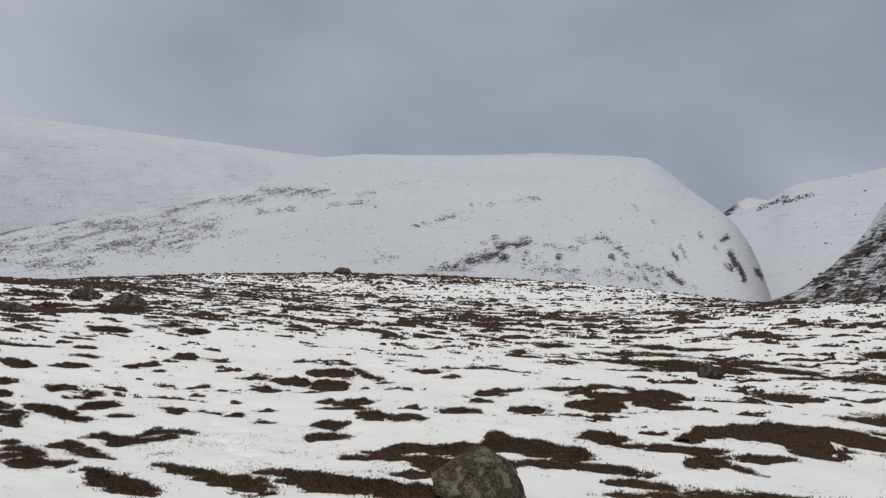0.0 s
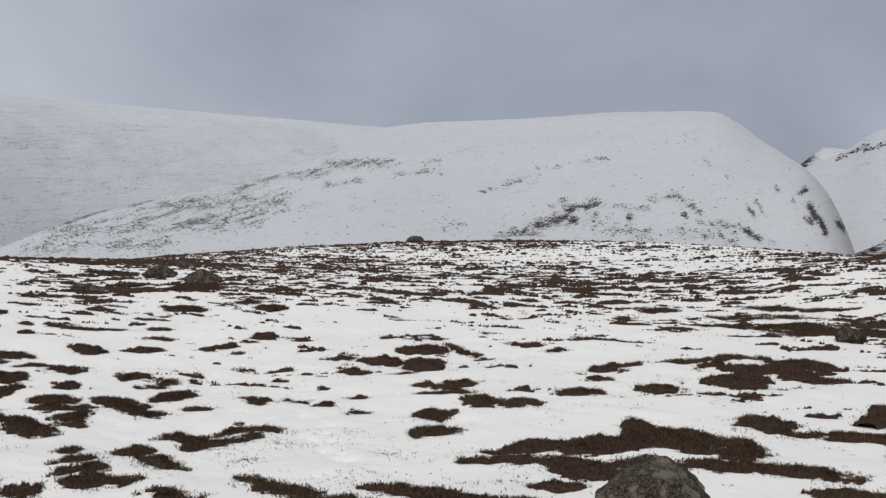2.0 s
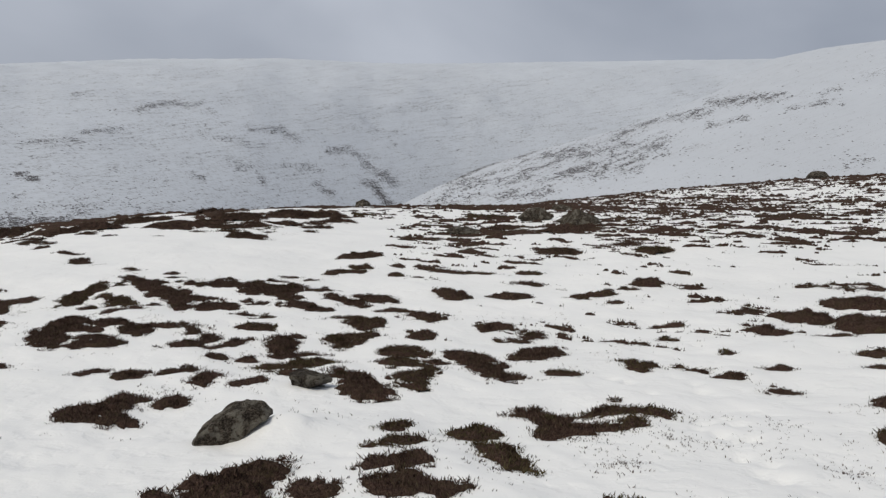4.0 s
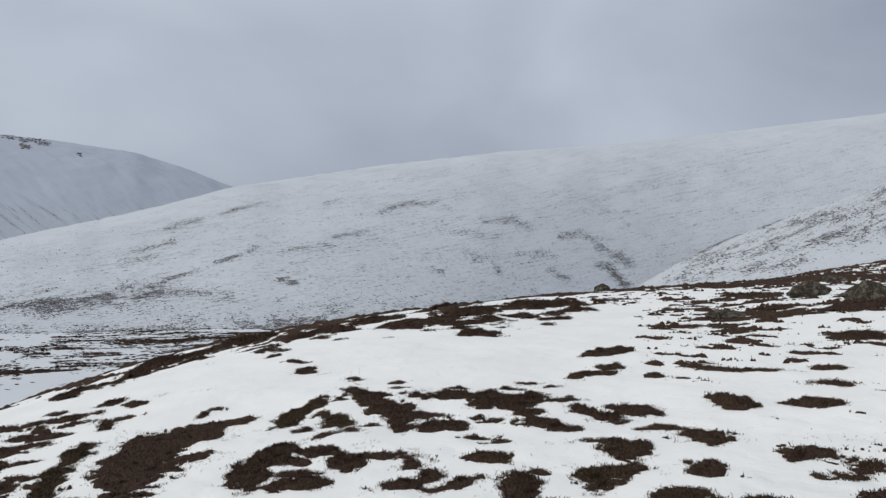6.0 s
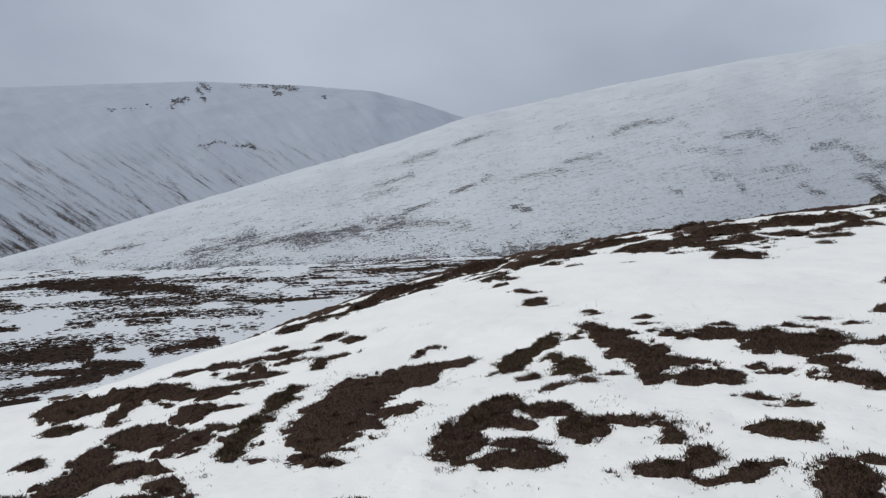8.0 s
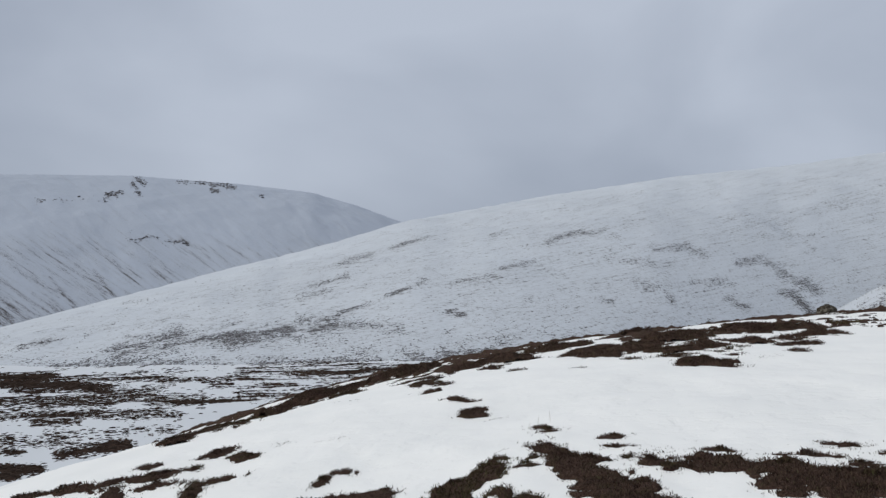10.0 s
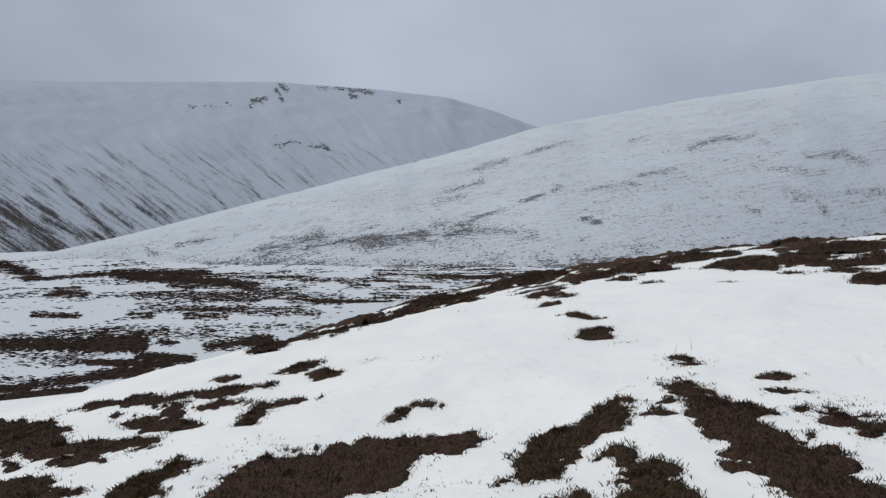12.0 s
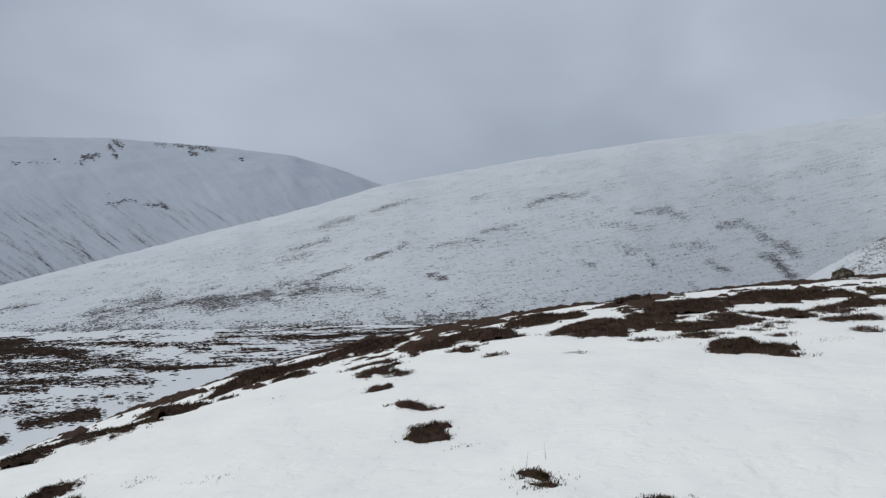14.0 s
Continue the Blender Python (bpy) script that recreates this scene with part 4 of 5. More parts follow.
heather_mat((-1.70, 12.84, 0.37, 0.27, -11), (-2.19, 12.37, 0.79, 0.48, 86), (-2.63, 11.57, 1.24, 0.46, -79), (-2.67, 10.45, 1.43, 0.35, -76), (-2.57, 9.60, 0.75, 0.22, -69), (-2.28, 10.19, 0.60, 0.22, -68), (-1.87, 10.52, 0.30, 0.20, 6), gaps=((-2.27, 9.19, 0.15, 0.12, -17), (-1.96, 11.08, 0.19, 0.10, 45),))
heather_mat((-3.75, 12.61, 0.22, 0.14, -70), (-3.76, 11.92, 0.76, 0.13, -80), (-3.65, 10.80, 0.68, 0.16, -76), (-3.49, 9.94, 0.51, 0.12, -75))
heather_mat((-0.35, 13.17, 0.37, 0.17, 81), (-0.66, 12.49, 0.55, 0.21, 71), (-0.22, 12.24, 0.27, 0.11, -48), (-0.01, 11.66, 0.49, 0.16, -80))
heather_mat((-0.51, 11.47, 0.16, 0.10, 89))
heather_mat((0.34, 13.67, 0.56, 0.15, -81), (0.57, 12.67, 1.07, 0.22, -78), (0.88, 11.66, 0.86, 0.27, -83), (0.89, 10.88, 0.30, 0.16, 86), (1.32, 11.23, 0.28, 0.09, -33), (1.38, 10.63, 0.34, 0.25, -41), gaps=((1.08, 10.81, 0.10, 0.09, -60),))
heather_mat((-0.12, 10.64, 0.22, 0.08, 52), (0.16, 10.79, 0.19, 0.10, -60))
heather_mat((0.52, 11.01, 0.15, 0.05, -22), height=0.03)
heather_mat((1.85, 12.47, 0.44, 0.22, -38), (2.16, 11.82, 0.58, 0.27, 85), (2.61, 11.63, 0.51, 0.39, 41), gaps=((1.98, 11.86, 0.10, 0.07, 25),))
heather_mat((3.14, 12.99, 0.16, 0.06, -38), height=0.03)
heather_mat((2.65, 12.71, 0.25, 0.06, -29), height=0.03)
heather_mat((3.00, 12.27, 0.10, 0.07, -17))
heather_mat((1.26, 13.03, 0.13, 0.04, -28), height=0.03)
heather_mat((1.96, 13.18, 0.12, 0.06, -25), height=0.03)
heather_mat((2.04, 10.57, 0.14, 0.07, -19))
heather_mat((1.88, 9.29, 0.11, 0.05, -17), height=0.04)
heather_mat((-0.09, 9.57, 0.21, 0.08, -35), (-0.01, 9.21, 0.14, 0.11, -35))
heather_mat((-0.83, 9.85, 0.66, 0.24, 79), (-1.00, 9.02, 0.68, 0.21, -81), (-0.57, 9.35, 0.21, 0.06, -30), (-0.43, 8.66, 0.20, 0.10, -36), (-0.49, 8.26, 0.25, 0.13, -8), gaps=((-0.62, 9.03, 0.13, 0.08, -14),))
heather_mat((-0.27, 9.77, 0.25, 0.14, -50), (0.12, 8.98, 0.31, 0.21, -80), (0.58, 9.06, 0.35, 0.11, -34), (0.81, 8.54, 0.35, 0.11, -83), (0.67, 7.89, 0.27, 0.18, 14), (0.92, 8.11, 0.20, 0.14, 68))
heather_mat((1.14, 7.67, 0.24, 0.09, 39))
heather_mat((1.61, 8.57, 0.24, 0.16, -29))
heather_mat((1.73, 7.44, 0.40, 0.16, 76), (1.98, 7.81, 0.13, 0.06, 9), (1.66, 6.91, 0.17, 0.14, 75), (1.82, 6.91, 0.10, 0.03, -14))
heather_mat((0.88, 6.99, 0.13, 0.10, -30))
heather_mat((1.17, 6.73, 0.14, 0.11, -21))
heather_mat((3.03, 8.93, 0.25, 0.10, -30), (3.14, 8.42, 0.32, 0.28, 61), (2.72, 7.71, 0.33, 0.26, 22), (2.61, 7.32, 0.18, 0.11, 65), gaps=((3.02, 8.61, 0.11, 0.06, 25),))
heather_mat((4.28, 13.31, 0.40, 0.19, 34), (4.78, 13.71, 0.22, 0.14, -27), height=0.08)
heather_mat((3.39, 10.80, 0.35, 0.17, 86), (3.56, 10.30, 0.33, 0.18, -69))
heather_mat((4.08, 10.60, 0.42, 0.21, -72))
heather_mat((2.67, 9.92, 0.43, 0.18, -55))
heather_mat((2.57, 10.70, 0.20, 0.17, -67))
heather_mat((3.32, 11.53, 0.29, 0.11, 9))
heather_mat((3.39, 12.52, 0.13, 0.08, -20), height=0.04)
heather_mat((1.90, 10.79, 0.14, 0.07, -32))
heather_mat((1.70, 9.60, 0.21, 0.06, -25), height=0.04)
heather_mat((5.24, 12.85, 0.20, 0.16, -73), height=0.08)
heather_mat((-1.52, 7.44, 0.17, 0.11, -55))
heather_mat((-2.84, 7.49, 0.21, 0.06, -28))
heather_mat((-2.10, 8.70, 0.19, 0.08, -57))
heather_mat((-2.97, 9.30, 0.16, 0.06, -35))
heather_mat((-5.09, 12.24, 0.49, 0.26, -78), (-5.29, 11.38, 0.83, 0.37, -48), (-5.46, 10.52, 0.49, 0.23, -70), (-4.23, 10.48, 0.53, 0.26, -80), (-4.09, 10.96, 0.32, 0.12, -37), (-3.69, 10.23, 0.37, 0.06, -42), (-4.56, 9.52, 0.80, 0.26, -26), (-4.94, 9.28, 0.51, 0.32, -63), (-3.55, 8.59, 0.37, 0.12, -55), (-3.67, 8.21, 0.43, 0.15, -13), (-4.55, 8.37, 0.35, 0.23, -17), gaps=((-4.78, 10.12, 0.52, 0.10, -32), (-4.13, 8.57, 0.24, 0.09, -18),), height=0.07)
heather_mat((-5.29, 8.89, 0.40, 0.14, -33))
heather_mat((-6.38, 10.68, 0.39, 0.14, -45), height=0.06)
heather_mat((-9.00, 15.46, 1.57, 0.49, -46), (-8.14, 15.38, 0.76, 0.48, -73), (-6.91, 13.96, 1.20, 0.16, -73), height=0.12)
heather_mat((-7.55, 13.07, 0.39, 0.19, -25), height=0.06)
heather_mat((-0.52, 6.68, 0.18, 0.09, 40), height=0.04)
heather_mat((-0.13, 6.37, 0.19, 0.12, 62))
heather_mat((0.41, 6.28, 0.20, 0.11, 3))
heather_mat((0.56, 5.63, 0.28, 0.12, 60))
heather_mat((0.90, 5.29, 0.14, 0.10, 9))
heather_mat((-0.59, 4.79, 0.22, 0.17, -88), (-0.31, 4.90, 0.28, 0.15, 43), (-0.16, 5.12, 0.14, 0.11, -27), (-0.30, 4.48, 0.16, 0.12, 83))
heather_mat((0.22, 4.90, 0.15, 0.13, -28))
heather_mat((0.34, 2.22, 0.35, 0.25, 44), (0.19, 1.94, 0.31, 0.11, -27), (0.69, 1.81, 0.17, 0.14, -61))
heather_mat((1.87, 6.28, 0.26, 0.19, 0), (1.37, 6.20, 0.19, 0.08, -22))
heather_mat((1.55, 5.62, 0.31, 0.11, -48))
heather_mat((1.93, 5.46, 0.31, 0.14, -84), (1.95, 4.74, 0.43, 0.19, -84), (1.99, 5.12, 0.28, 0.15, -89))
heather_mat((3.06, 6.61, 0.32, 0.25, -42), (2.86, 5.98, 0.51, 0.27, 85), (2.68, 5.14, 0.46, 0.16, 54), (2.55, 4.76, 0.18, 0.06, 69))
heather_mat((3.31, 6.07, 0.19, 0.09, -36), height=0.04)
heather_mat((3.75, 6.11, 0.28, 0.22, -76), (3.67, 5.42, 0.58, 0.20, 84), (3.67, 4.85, 0.18, 0.15, 87))
heather_mat((4.67, 5.99, 0.41, 0.27, 48))
heather_mat((4.22, 4.77, 0.18, 0.12, -36))
heather_mat((5.18, 7.05, 0.21, 0.19, 43), (4.78, 6.88, 0.15, 0.08, -23), height=0.06)
heather_mat((4.86, 7.54, 0.20, 0.13, -21), height=0.06)
heather_mat((3.67, 7.49, 0.25, 0.15, 67))
heather_mat((4.23, 8.69, 0.34, 0.16, -85), height=0.07)
heather_mat((4.03, 9.40, 0.27, 0.10, -17))
heather_mat((1.75, 3.13, 0.19, 0.09, 47), (1.69, 2.76, 0.21, 0.12, 14), (1.46, 2.69, 0.09, 0.05, -25))
heather_mat((2.26, 2.84, 0.19, 0.15, -49), (2.19, 2.17, 0.31, 0.09, 88), (2.12, 1.83, 0.06, 0.05, 16))
heather_mat((1.40, 2.11, 0.23, 0.17, 1), (1.21, 1.69, 0.23, 0.20, 87), (1.45, 1.51, 0.14, 0.10, -25))
heather_mat((3.01, 3.32, 0.15, 0.11, -79), (3.05, 2.96, 0.28, 0.12, 85), (3.04, 2.59, 0.29, 0.18, -2))
heather_mat((3.75, 2.87, 0.29, 0.11, -24), (3.91, 2.67, 0.12, 0.09, -39), (3.55, 2.50, 0.14, 0.09, 48))
heather_mat((3.94, 3.35, 0.06, 0.05, -16), height=0.03)
heather_mat((5.18, 4.71, 0.23, 0.17, 67))
heather_mat((5.65, 4.32, 0.17, 0.07, -48), height=0.03)
heather_mat((5.72, 3.78, 0.14, 0.11, -40))
heather_mat((5.68, 3.07, 0.16, 0.12, -77))
heather_mat((6.42, 3.82, 0.16, 0.08, -75), height=0.04)
heather_mat((7.83, 5.50, 0.31, 0.16, 70), height=0.06)
heather_mat((6.47, 5.88, 0.17, 0.12, -29))
heather_mat((8.79, 6.83, 0.24, 0.12, -50), height=0.06)
heather_mat((6.52, 4.72, 0.07, 0.06, 12), height=0.04)
heather_mat((8.32, 4.78, 0.19, 0.08, -11), height=0.04)
heather_mat((7.76, 3.73, 0.14, 0.11, -61))
heather_mat((7.21, 3.20, 0.12, 0.10, 9))
heather_mat((7.74, 9.24, 0.20, 0.15, 15), height=0.08)
heather_mat((8.36, 9.37, 0.15, 0.11, -33))
heather_mat((8.93, 9.56, 0.26, 0.21, -36), height=0.10)
heather_mat((7.54, 8.53, 0.11, 0.08, -31), height=0.04)
heather_mat((9.37, 8.77, 0.15, 0.11, -38))
heather_mat((11.16, 7.70, 0.25, 0.11, -43))
heather_mat((7.21, 9.22, 0.16, 0.14, -25), height=0.06)
heather_mat((6.29, 9.87, 0.35, 0.20, -62), height=0.09)
heather_mat((5.38, 10.37, 0.38, 0.17, -81), height=0.09)
heather_mat((7.13, 10.90, 0.32, 0.13, -26))
heather_mat((6.63, -0.79, 0.59, 0.22, 39), (6.59, -1.35, 0.62, 0.36, 48), (6.40, -1.97, 0.48, 0.26, 37))
heather_mat((5.10, -0.27, 0.42, 0.17, -27), (5.71, -0.78, 0.53, 0.37, 0), (4.58, -0.44, 0.41, 0.15, -49), (4.63, -1.22, 0.45, 0.28, 58), (5.16, -1.63, 0.41, 0.26, -87), (5.45, -2.09, 0.34, 0.11, 83), gaps=((5.25, -0.63, 0.12, 0.05, -61),))
heather_mat((4.20, -0.08, 0.08, 0.05, -44), height=0.03)
heather_mat((3.86, -1.43, 0.16, 0.10, -66))
heather_mat((2.68, -1.69, 0.55, 0.47, -49), (2.47, -1.33, 0.27, 0.15, -35), (2.94, -2.05, 0.33, 0.25, 23), (2.80, -0.59, 0.34, 0.10, 90), gaps=((2.68, -1.05, 0.13, 0.04, -61),))
heather_mat((2.21, 0.42, 0.50, 0.17, 79), (2.05, -0.46, 0.61, 0.20, 74), (1.89, -1.05, 0.34, 0.13, 68))
heather_mat((1.40, 0.54, 0.29, 0.15, 84), (1.21, -0.14, 0.45, 0.17, -86))
heather_mat((5.18, 1.17, 0.27, 0.24, 51))
heather_mat((5.97, 1.88, 0.28, 0.17, 51))
heather_mat((7.15, 2.02, 0.35, 0.23, 69), (7.30, 1.49, 0.29, 0.22, -56))
heather_mat((8.07, 3.29, 0.36, 0.20, -10), height=0.07)
heather_mat((7.42, 2.96, 0.37, 0.10, -56), height=0.04)
heather_mat((8.65, 1.34, 0.36, 0.27, 17), height=0.07)
heather_mat((9.37, 0.44, 0.34, 0.20, 84), height=0.07)
heather_mat((10.55, 2.03, 0.31, 0.22, 85), height=0.09)
heather_mat((9.70, 1.59, 0.23, 0.12, 90), height=0.06)
heather_mat((8.99, 5.99, 0.45, 0.32, -81), (9.18, 5.08, 0.54, 0.34, 62), (10.29, 6.12, 0.53, 0.34, -77), height=0.11)
heather_mat((11.97, 4.84, 0.32, 0.16, -55), height=0.07)
heather_mat((11.93, 3.98, 0.21, 0.12, -54))
heather_mat((17.05, 5.09, 0.38, 0.22, -46), height=0.09)
heather_mat((18.85, 5.47, 0.47, 0.20, -52), height=0.08)
heather_mat((13.41, 4.26, 0.42, 0.13, -53), height=0.06)
heather_mat((-5.27, 22.96, 0.81, 0.43, 79), (-7.92, 32.67, 1.31, 0.51, -72), height=0.19)
heather_mat((-7.15, 34.10, 1.79, 0.77, -76), height=0.19)
heather_mat((-5.30, 33.89, 1.66, 0.52, -61), (-4.40, 32.86, 1.05, 0.30, -75), height=0.19)
heather_mat((-3.77, 34.70, 2.21, 0.69, -71), height=0.20)
heather_mat((-1.79, 24.12, 0.79, 0.13, -83), height=0.11)
heather_mat((-2.61, 25.49, 0.60, 0.27, -85), (-2.02, 22.18, 0.55, 0.15, -90), height=0.09)
heather_mat((-1.65, 20.20, 0.21, 0.11, -68), height=0.06)
heather_mat((-1.53, 22.09, 0.26, 0.12, -67))
heather_mat((-1.38, 27.43, 1.52, 0.50, -82), (-0.51, 28.61, 1.35, 0.53, -85), (-0.49, 24.15, 0.81, 0.29, -85), height=0.16)
heather_mat((-0.05, 27.26, 1.50, 0.59, -84), height=0.14)
heather_mat((0.14, 22.58, 0.32, 0.18, 82), height=0.06)
heather_mat((1.36, 30.53, 2.08, 0.86, 84), height=0.16)
heather_mat((1.56, 25.67, 0.94, 0.31, 79), height=0.12)
heather_mat((2.18, 25.61, 1.95, 0.78, 78), (3.04, 26.09, 1.79, 0.70, 80), (1.86, 24.07, 0.68, 0.26, -68), height=0.12)
heather_mat((4.70, 36.47, 1.18, 0.27, 86), height=0.17)
heather_mat((4.84, 29.35, 1.92, 0.99, 77), height=0.17)
heather_mat((3.45, 24.14, 0.84, 0.45, -69), height=0.11)
heather_mat((4.58, 25.10, 1.62, 0.51, 77), (4.00, 23.73, 0.47, 0.28, -63), height=0.12)
heather_mat((6.85, 31.01, 1.27, 0.83, 74), height=0.18)
heather_mat((5.85, 25.66, 0.66, 0.40, -82), height=0.11)
heather_mat((3.62, 22.57, 0.37, 0.16, -44))
heather_mat((4.55, 22.97, 0.61, 0.15, 54), height=0.06)
heather_mat((8.34, 30.72, 1.46, 0.65, 44), height=0.14)
heather_mat((6.91, 26.09, 0.83, 0.39, 65), height=0.15)
heather_mat((7.99, 27.30, 0.87, 0.52, 71), height=0.16)
heather_mat((10.10, 31.32, 1.27, 0.36, 70), height=0.22)
heather_mat((6.45, 24.20, 0.47, 0.33, 47), height=0.09)
heather_mat((5.59, 21.56, 0.25, 0.20, -83), height=0.07)
heather_mat((2.64, 22.41, 0.29, 0.16, -84), height=0.07)
heather_mat((1.41, 21.86, 0.19, 0.08, -59), height=0.03)
heather_mat((3.40, 20.66, 0.58, 0.33, -84), (3.73, 20.02, 0.53, 0.16, -85), height=0.07)
heather_mat((4.47, 21.81, 0.14, 0.10, -65), height=0.04)
heather_mat((-5.91, 20.57, 0.77, 0.20, -61), height=0.07)
heather_mat((-5.36, 20.86, 0.55, 0.18, -79))
heather_mat((-6.27, 19.87, 0.84, 0.22, -73), height=0.06)
heather_mat((-6.38, 20.83, 0.37, 0.17, -81))
heather_mat((-9.84, 32.65, 0.75, 0.42, -55), height=0.06)
heather_mat((-4.80, 29.49, 1.42, 0.17, -67))
heather_mat((9.66, -2.79, 0.94, 0.25, -8), (10.32, -3.39, 0.96, 0.73, 11), (9.53, -4.16, 0.64, 0.37, 22), (10.80, -4.49, 0.76, 0.57, 80), (9.48, -4.60, 0.30, 0.09, 6), height=0.09)
heather_mat((7.96, -2.83, 0.61, 0.21, -63), height=0.06)
heather_mat((8.02, -3.89, 0.43, 0.18, -67), height=0.06)
heather_mat((7.18, -3.53, 0.54, 0.22, 13), (6.93, -3.97, 0.26, 0.13, 70))
heather_mat((7.82, -1.76, 0.41, 0.30, 13), height=0.06)
heather_mat((13.35, -4.68, 0.74, 0.33, -63), (13.70, -5.67, 0.68, 0.34, -61), height=0.12)
heather_mat((12.08, -5.17, 0.82, 0.30, 72), (11.78, -5.95, 0.36, 0.22, 79), height=0.08)
heather_mat((5.06, -3.55, 0.34, 0.20, -74), (5.35, -4.62, 0.84, 0.25, -60), (5.64, -5.63, 1.12, 0.58, -51), (4.77, -5.03, 1.02, 0.34, -46), (4.45, -3.84, 0.28, 0.12, -48))
heather_mat((7.06, -5.92, 0.23, 0.14, -44))
heather_mat((8.37, -5.88, 0.14, 0.06, -25))
heather_mat((5.70, -2.65, 0.62, 0.19, -78))
heather_mat((10.61, -0.31, 0.45, 0.35, -63), (12.95, -0.46, 0.68, 0.37, 58), (11.93, -0.05, 0.89, 0.22, -76), height=0.13)
heather_mat((11.54, -1.13, 0.41, 0.21, -69), height=0.07)
heather_mat((14.85, -2.27, 0.45, 0.32, -56), height=0.11)
heather_mat((11.26, 1.98, 0.32, 0.15, -53), height=0.06)
heather_mat((10.03, -5.32, 0.30, 0.15, -80))
heather_mat((6.22, 12.80, 0.49, 0.12, -65), height=0.05)
heather_mat((6.75, 12.24, 0.39, 0.12, -44), height=0.05)
heather_mat((7.73, 11.87, 0.22, 0.12, -37), height=0.05)
heather_mat((11.44, 7.10, 0.32, 0.12, -51), height=0.05)
heather_mat((10.80, 5.53, 0.65, 0.12, -117), height=0.05)
heather_mat((12.98, 6.47, 0.21, 0.12, -51), height=0.05)
heather_mat((5.22, 15.36, 0.47, 0.37, 6), height=0.07)
heather_mat((9.89, 14.24, 0.54, 0.35, -62), height=0.07)
heather_mat((11.74, 14.36, 0.51, 0.32, -35), height=0.07)
heather_mat((11.56, 12.90, 0.38, 0.52, -24), height=0.08)
heather_mat((8.17, 18.65, 0.50, 0.20, -29), height=0.06)
heather_mat((12.52, 18.25, 0.79, 1.11, -60), height=0.13)
heather_mat((11.77, 20.89, 0.40, 0.69, -61), height=0.10)
heather_mat((15.04, 28.47, 0.84, 0.98, -69), height=0.12)
heather_mat((12.66, 0.98, 0.82, 0.12, -31), height=0.05)
heather_mat((17.85, 2.14, 0.73, 0.31, -73), height=0.06)
heather_mat((17.92, 0.38, 1.07, 0.52, -55), height=0.08)
heather_mat((21.05, 3.21, 0.69, 0.19, -77), height=0.06)
heather_mat((21.42, 1.82, 0.36, 0.12, -66), height=0.05)
heather_mat((14.30, -4.68, 1.11, 0.42, -63), height=0.07)
heather_mat((19.30, 2.68, 1.62, 0.12, -64), height=0.05)
heather_mat((19.94, -0.38, 1.47, 0.12, -73), height=0.05)
heather_mat((20.10, -3.59, 1.84, 0.12, -80), height=0.05)
heather_mat((18.82, -3.41, 1.25, 0.12, -82), height=0.05)
heather_mat((22.96, -2.74, 0.67, 0.27, -101), height=0.06)
heather_mat((17.92, 1.81, 1.26, 0.25, -60), height=0.06)
heather_mat((18.84, -0.97, 1.06, 0.21, -63), height=0.06)
heather_mat((18.77, -3.71, 1.33, 0.32, -81), height=0.07)
heather_mat((19.03, -5.62, 0.42, 0.16, -93), height=0.05)
heather_mat((21.47, -3.44, 0.54, 0.20, -70), height=0.06)


def heather_field():
    az = np.radians(np.arange(-104, 34, 0.10))
    r = 8.0 * 1.0048 ** np.arange(0, 515)
    R, A = np.meshgrid(r, az, indexing="ij")
    rng = np.random.default_rng(5)
    R = R * (1 + 0.0018 * rng.uniform(-1, 1, R.shape))
    X, Y = -np.sin(A) * R, np.cos(A) * R
    AZ = np.degrees(A)
    c, s = math.cos(radians(-57)), math.sin(radians(-57))
    P, Q = X * c + Y * s, -X * s + Y * c
    f = 1.05 * fbm(P / 0.95, Q / 0.30, 5, 61, 0.74) + 0.5 * fbm(P / 9, Q / 5, 2, 77)
    right = smooth(-13, -25, AZ)
    g = 0.9 * fbm(X / 0.9, Y / 0.9, 4, 63, 0.65) + 0.7 * fbm(X / 2.6, Y / 2.6, 2, 78) - 0.1
    f = right * f + (1 - right) * g
    cover = np.interp(R, (8, 14, 20, 27, 45, 65, 90), (-1.2, -0.90, -0.63, -0.50, -0.44, -0.32, -0.16)) - 0.25 * smooth(-62, -72, AZ) * smooth(24, 38, R)
    other = np.interp(R, (8, 25, 30, 45), (-2.8, -2.0, -0.30, -0.10)) - 0.25 * smooth(4, 12, AZ)
    cover = right * cover + (1 - right) * other
    f = f + cover
    h = (0.045 + (0.0008 + 0.0007 * (1 - right)) * np.clip(R - 10, 0, 40)) * np.where(f > 0, np.clip(f, 0, 1) ** 0.6 * 1.3, f * 2) + (0.02 + 0.0006 * R) * fbm(X / 0.3, Y / 0.3, 2, 3)
    h = h * (1 + 0.6 * fbm(X / 1.2, Y / 1.2, 2, 29))
    Z = ground_z(X, Y) + h - 0.01
    inside = f > -0.06
    keep = inside[:-1, :-1] | inside[1:, :-1] | inside[:-1, 1:] | inside[1:, 1:]
    V = np.stack([X, Y, Z], -1).reshape(-1, 3)
    faces = grid_faces(len(r), len(az), keep)
    used, flat = np.unique(faces, return_inverse=True)
    ob = link("heather_field", V[used].tolist(), flat.reshape(-1, 4).tolist(), BED)
    k = rng.choice(np.flatnonzero(f.ravel() > 0.02), 60000)
    jx, jy = X.ravel()[k], Y.ravel()[k]
    tagged(sprig_mesh(jx, jy, Z.ravel()[k], 0.045, rng, SPRIG, ob), kind="stuff")
    tagged(ob, "wind-combed streaks of brown heather across the snowy slope", "heather", kind="stuff")


heather_field()


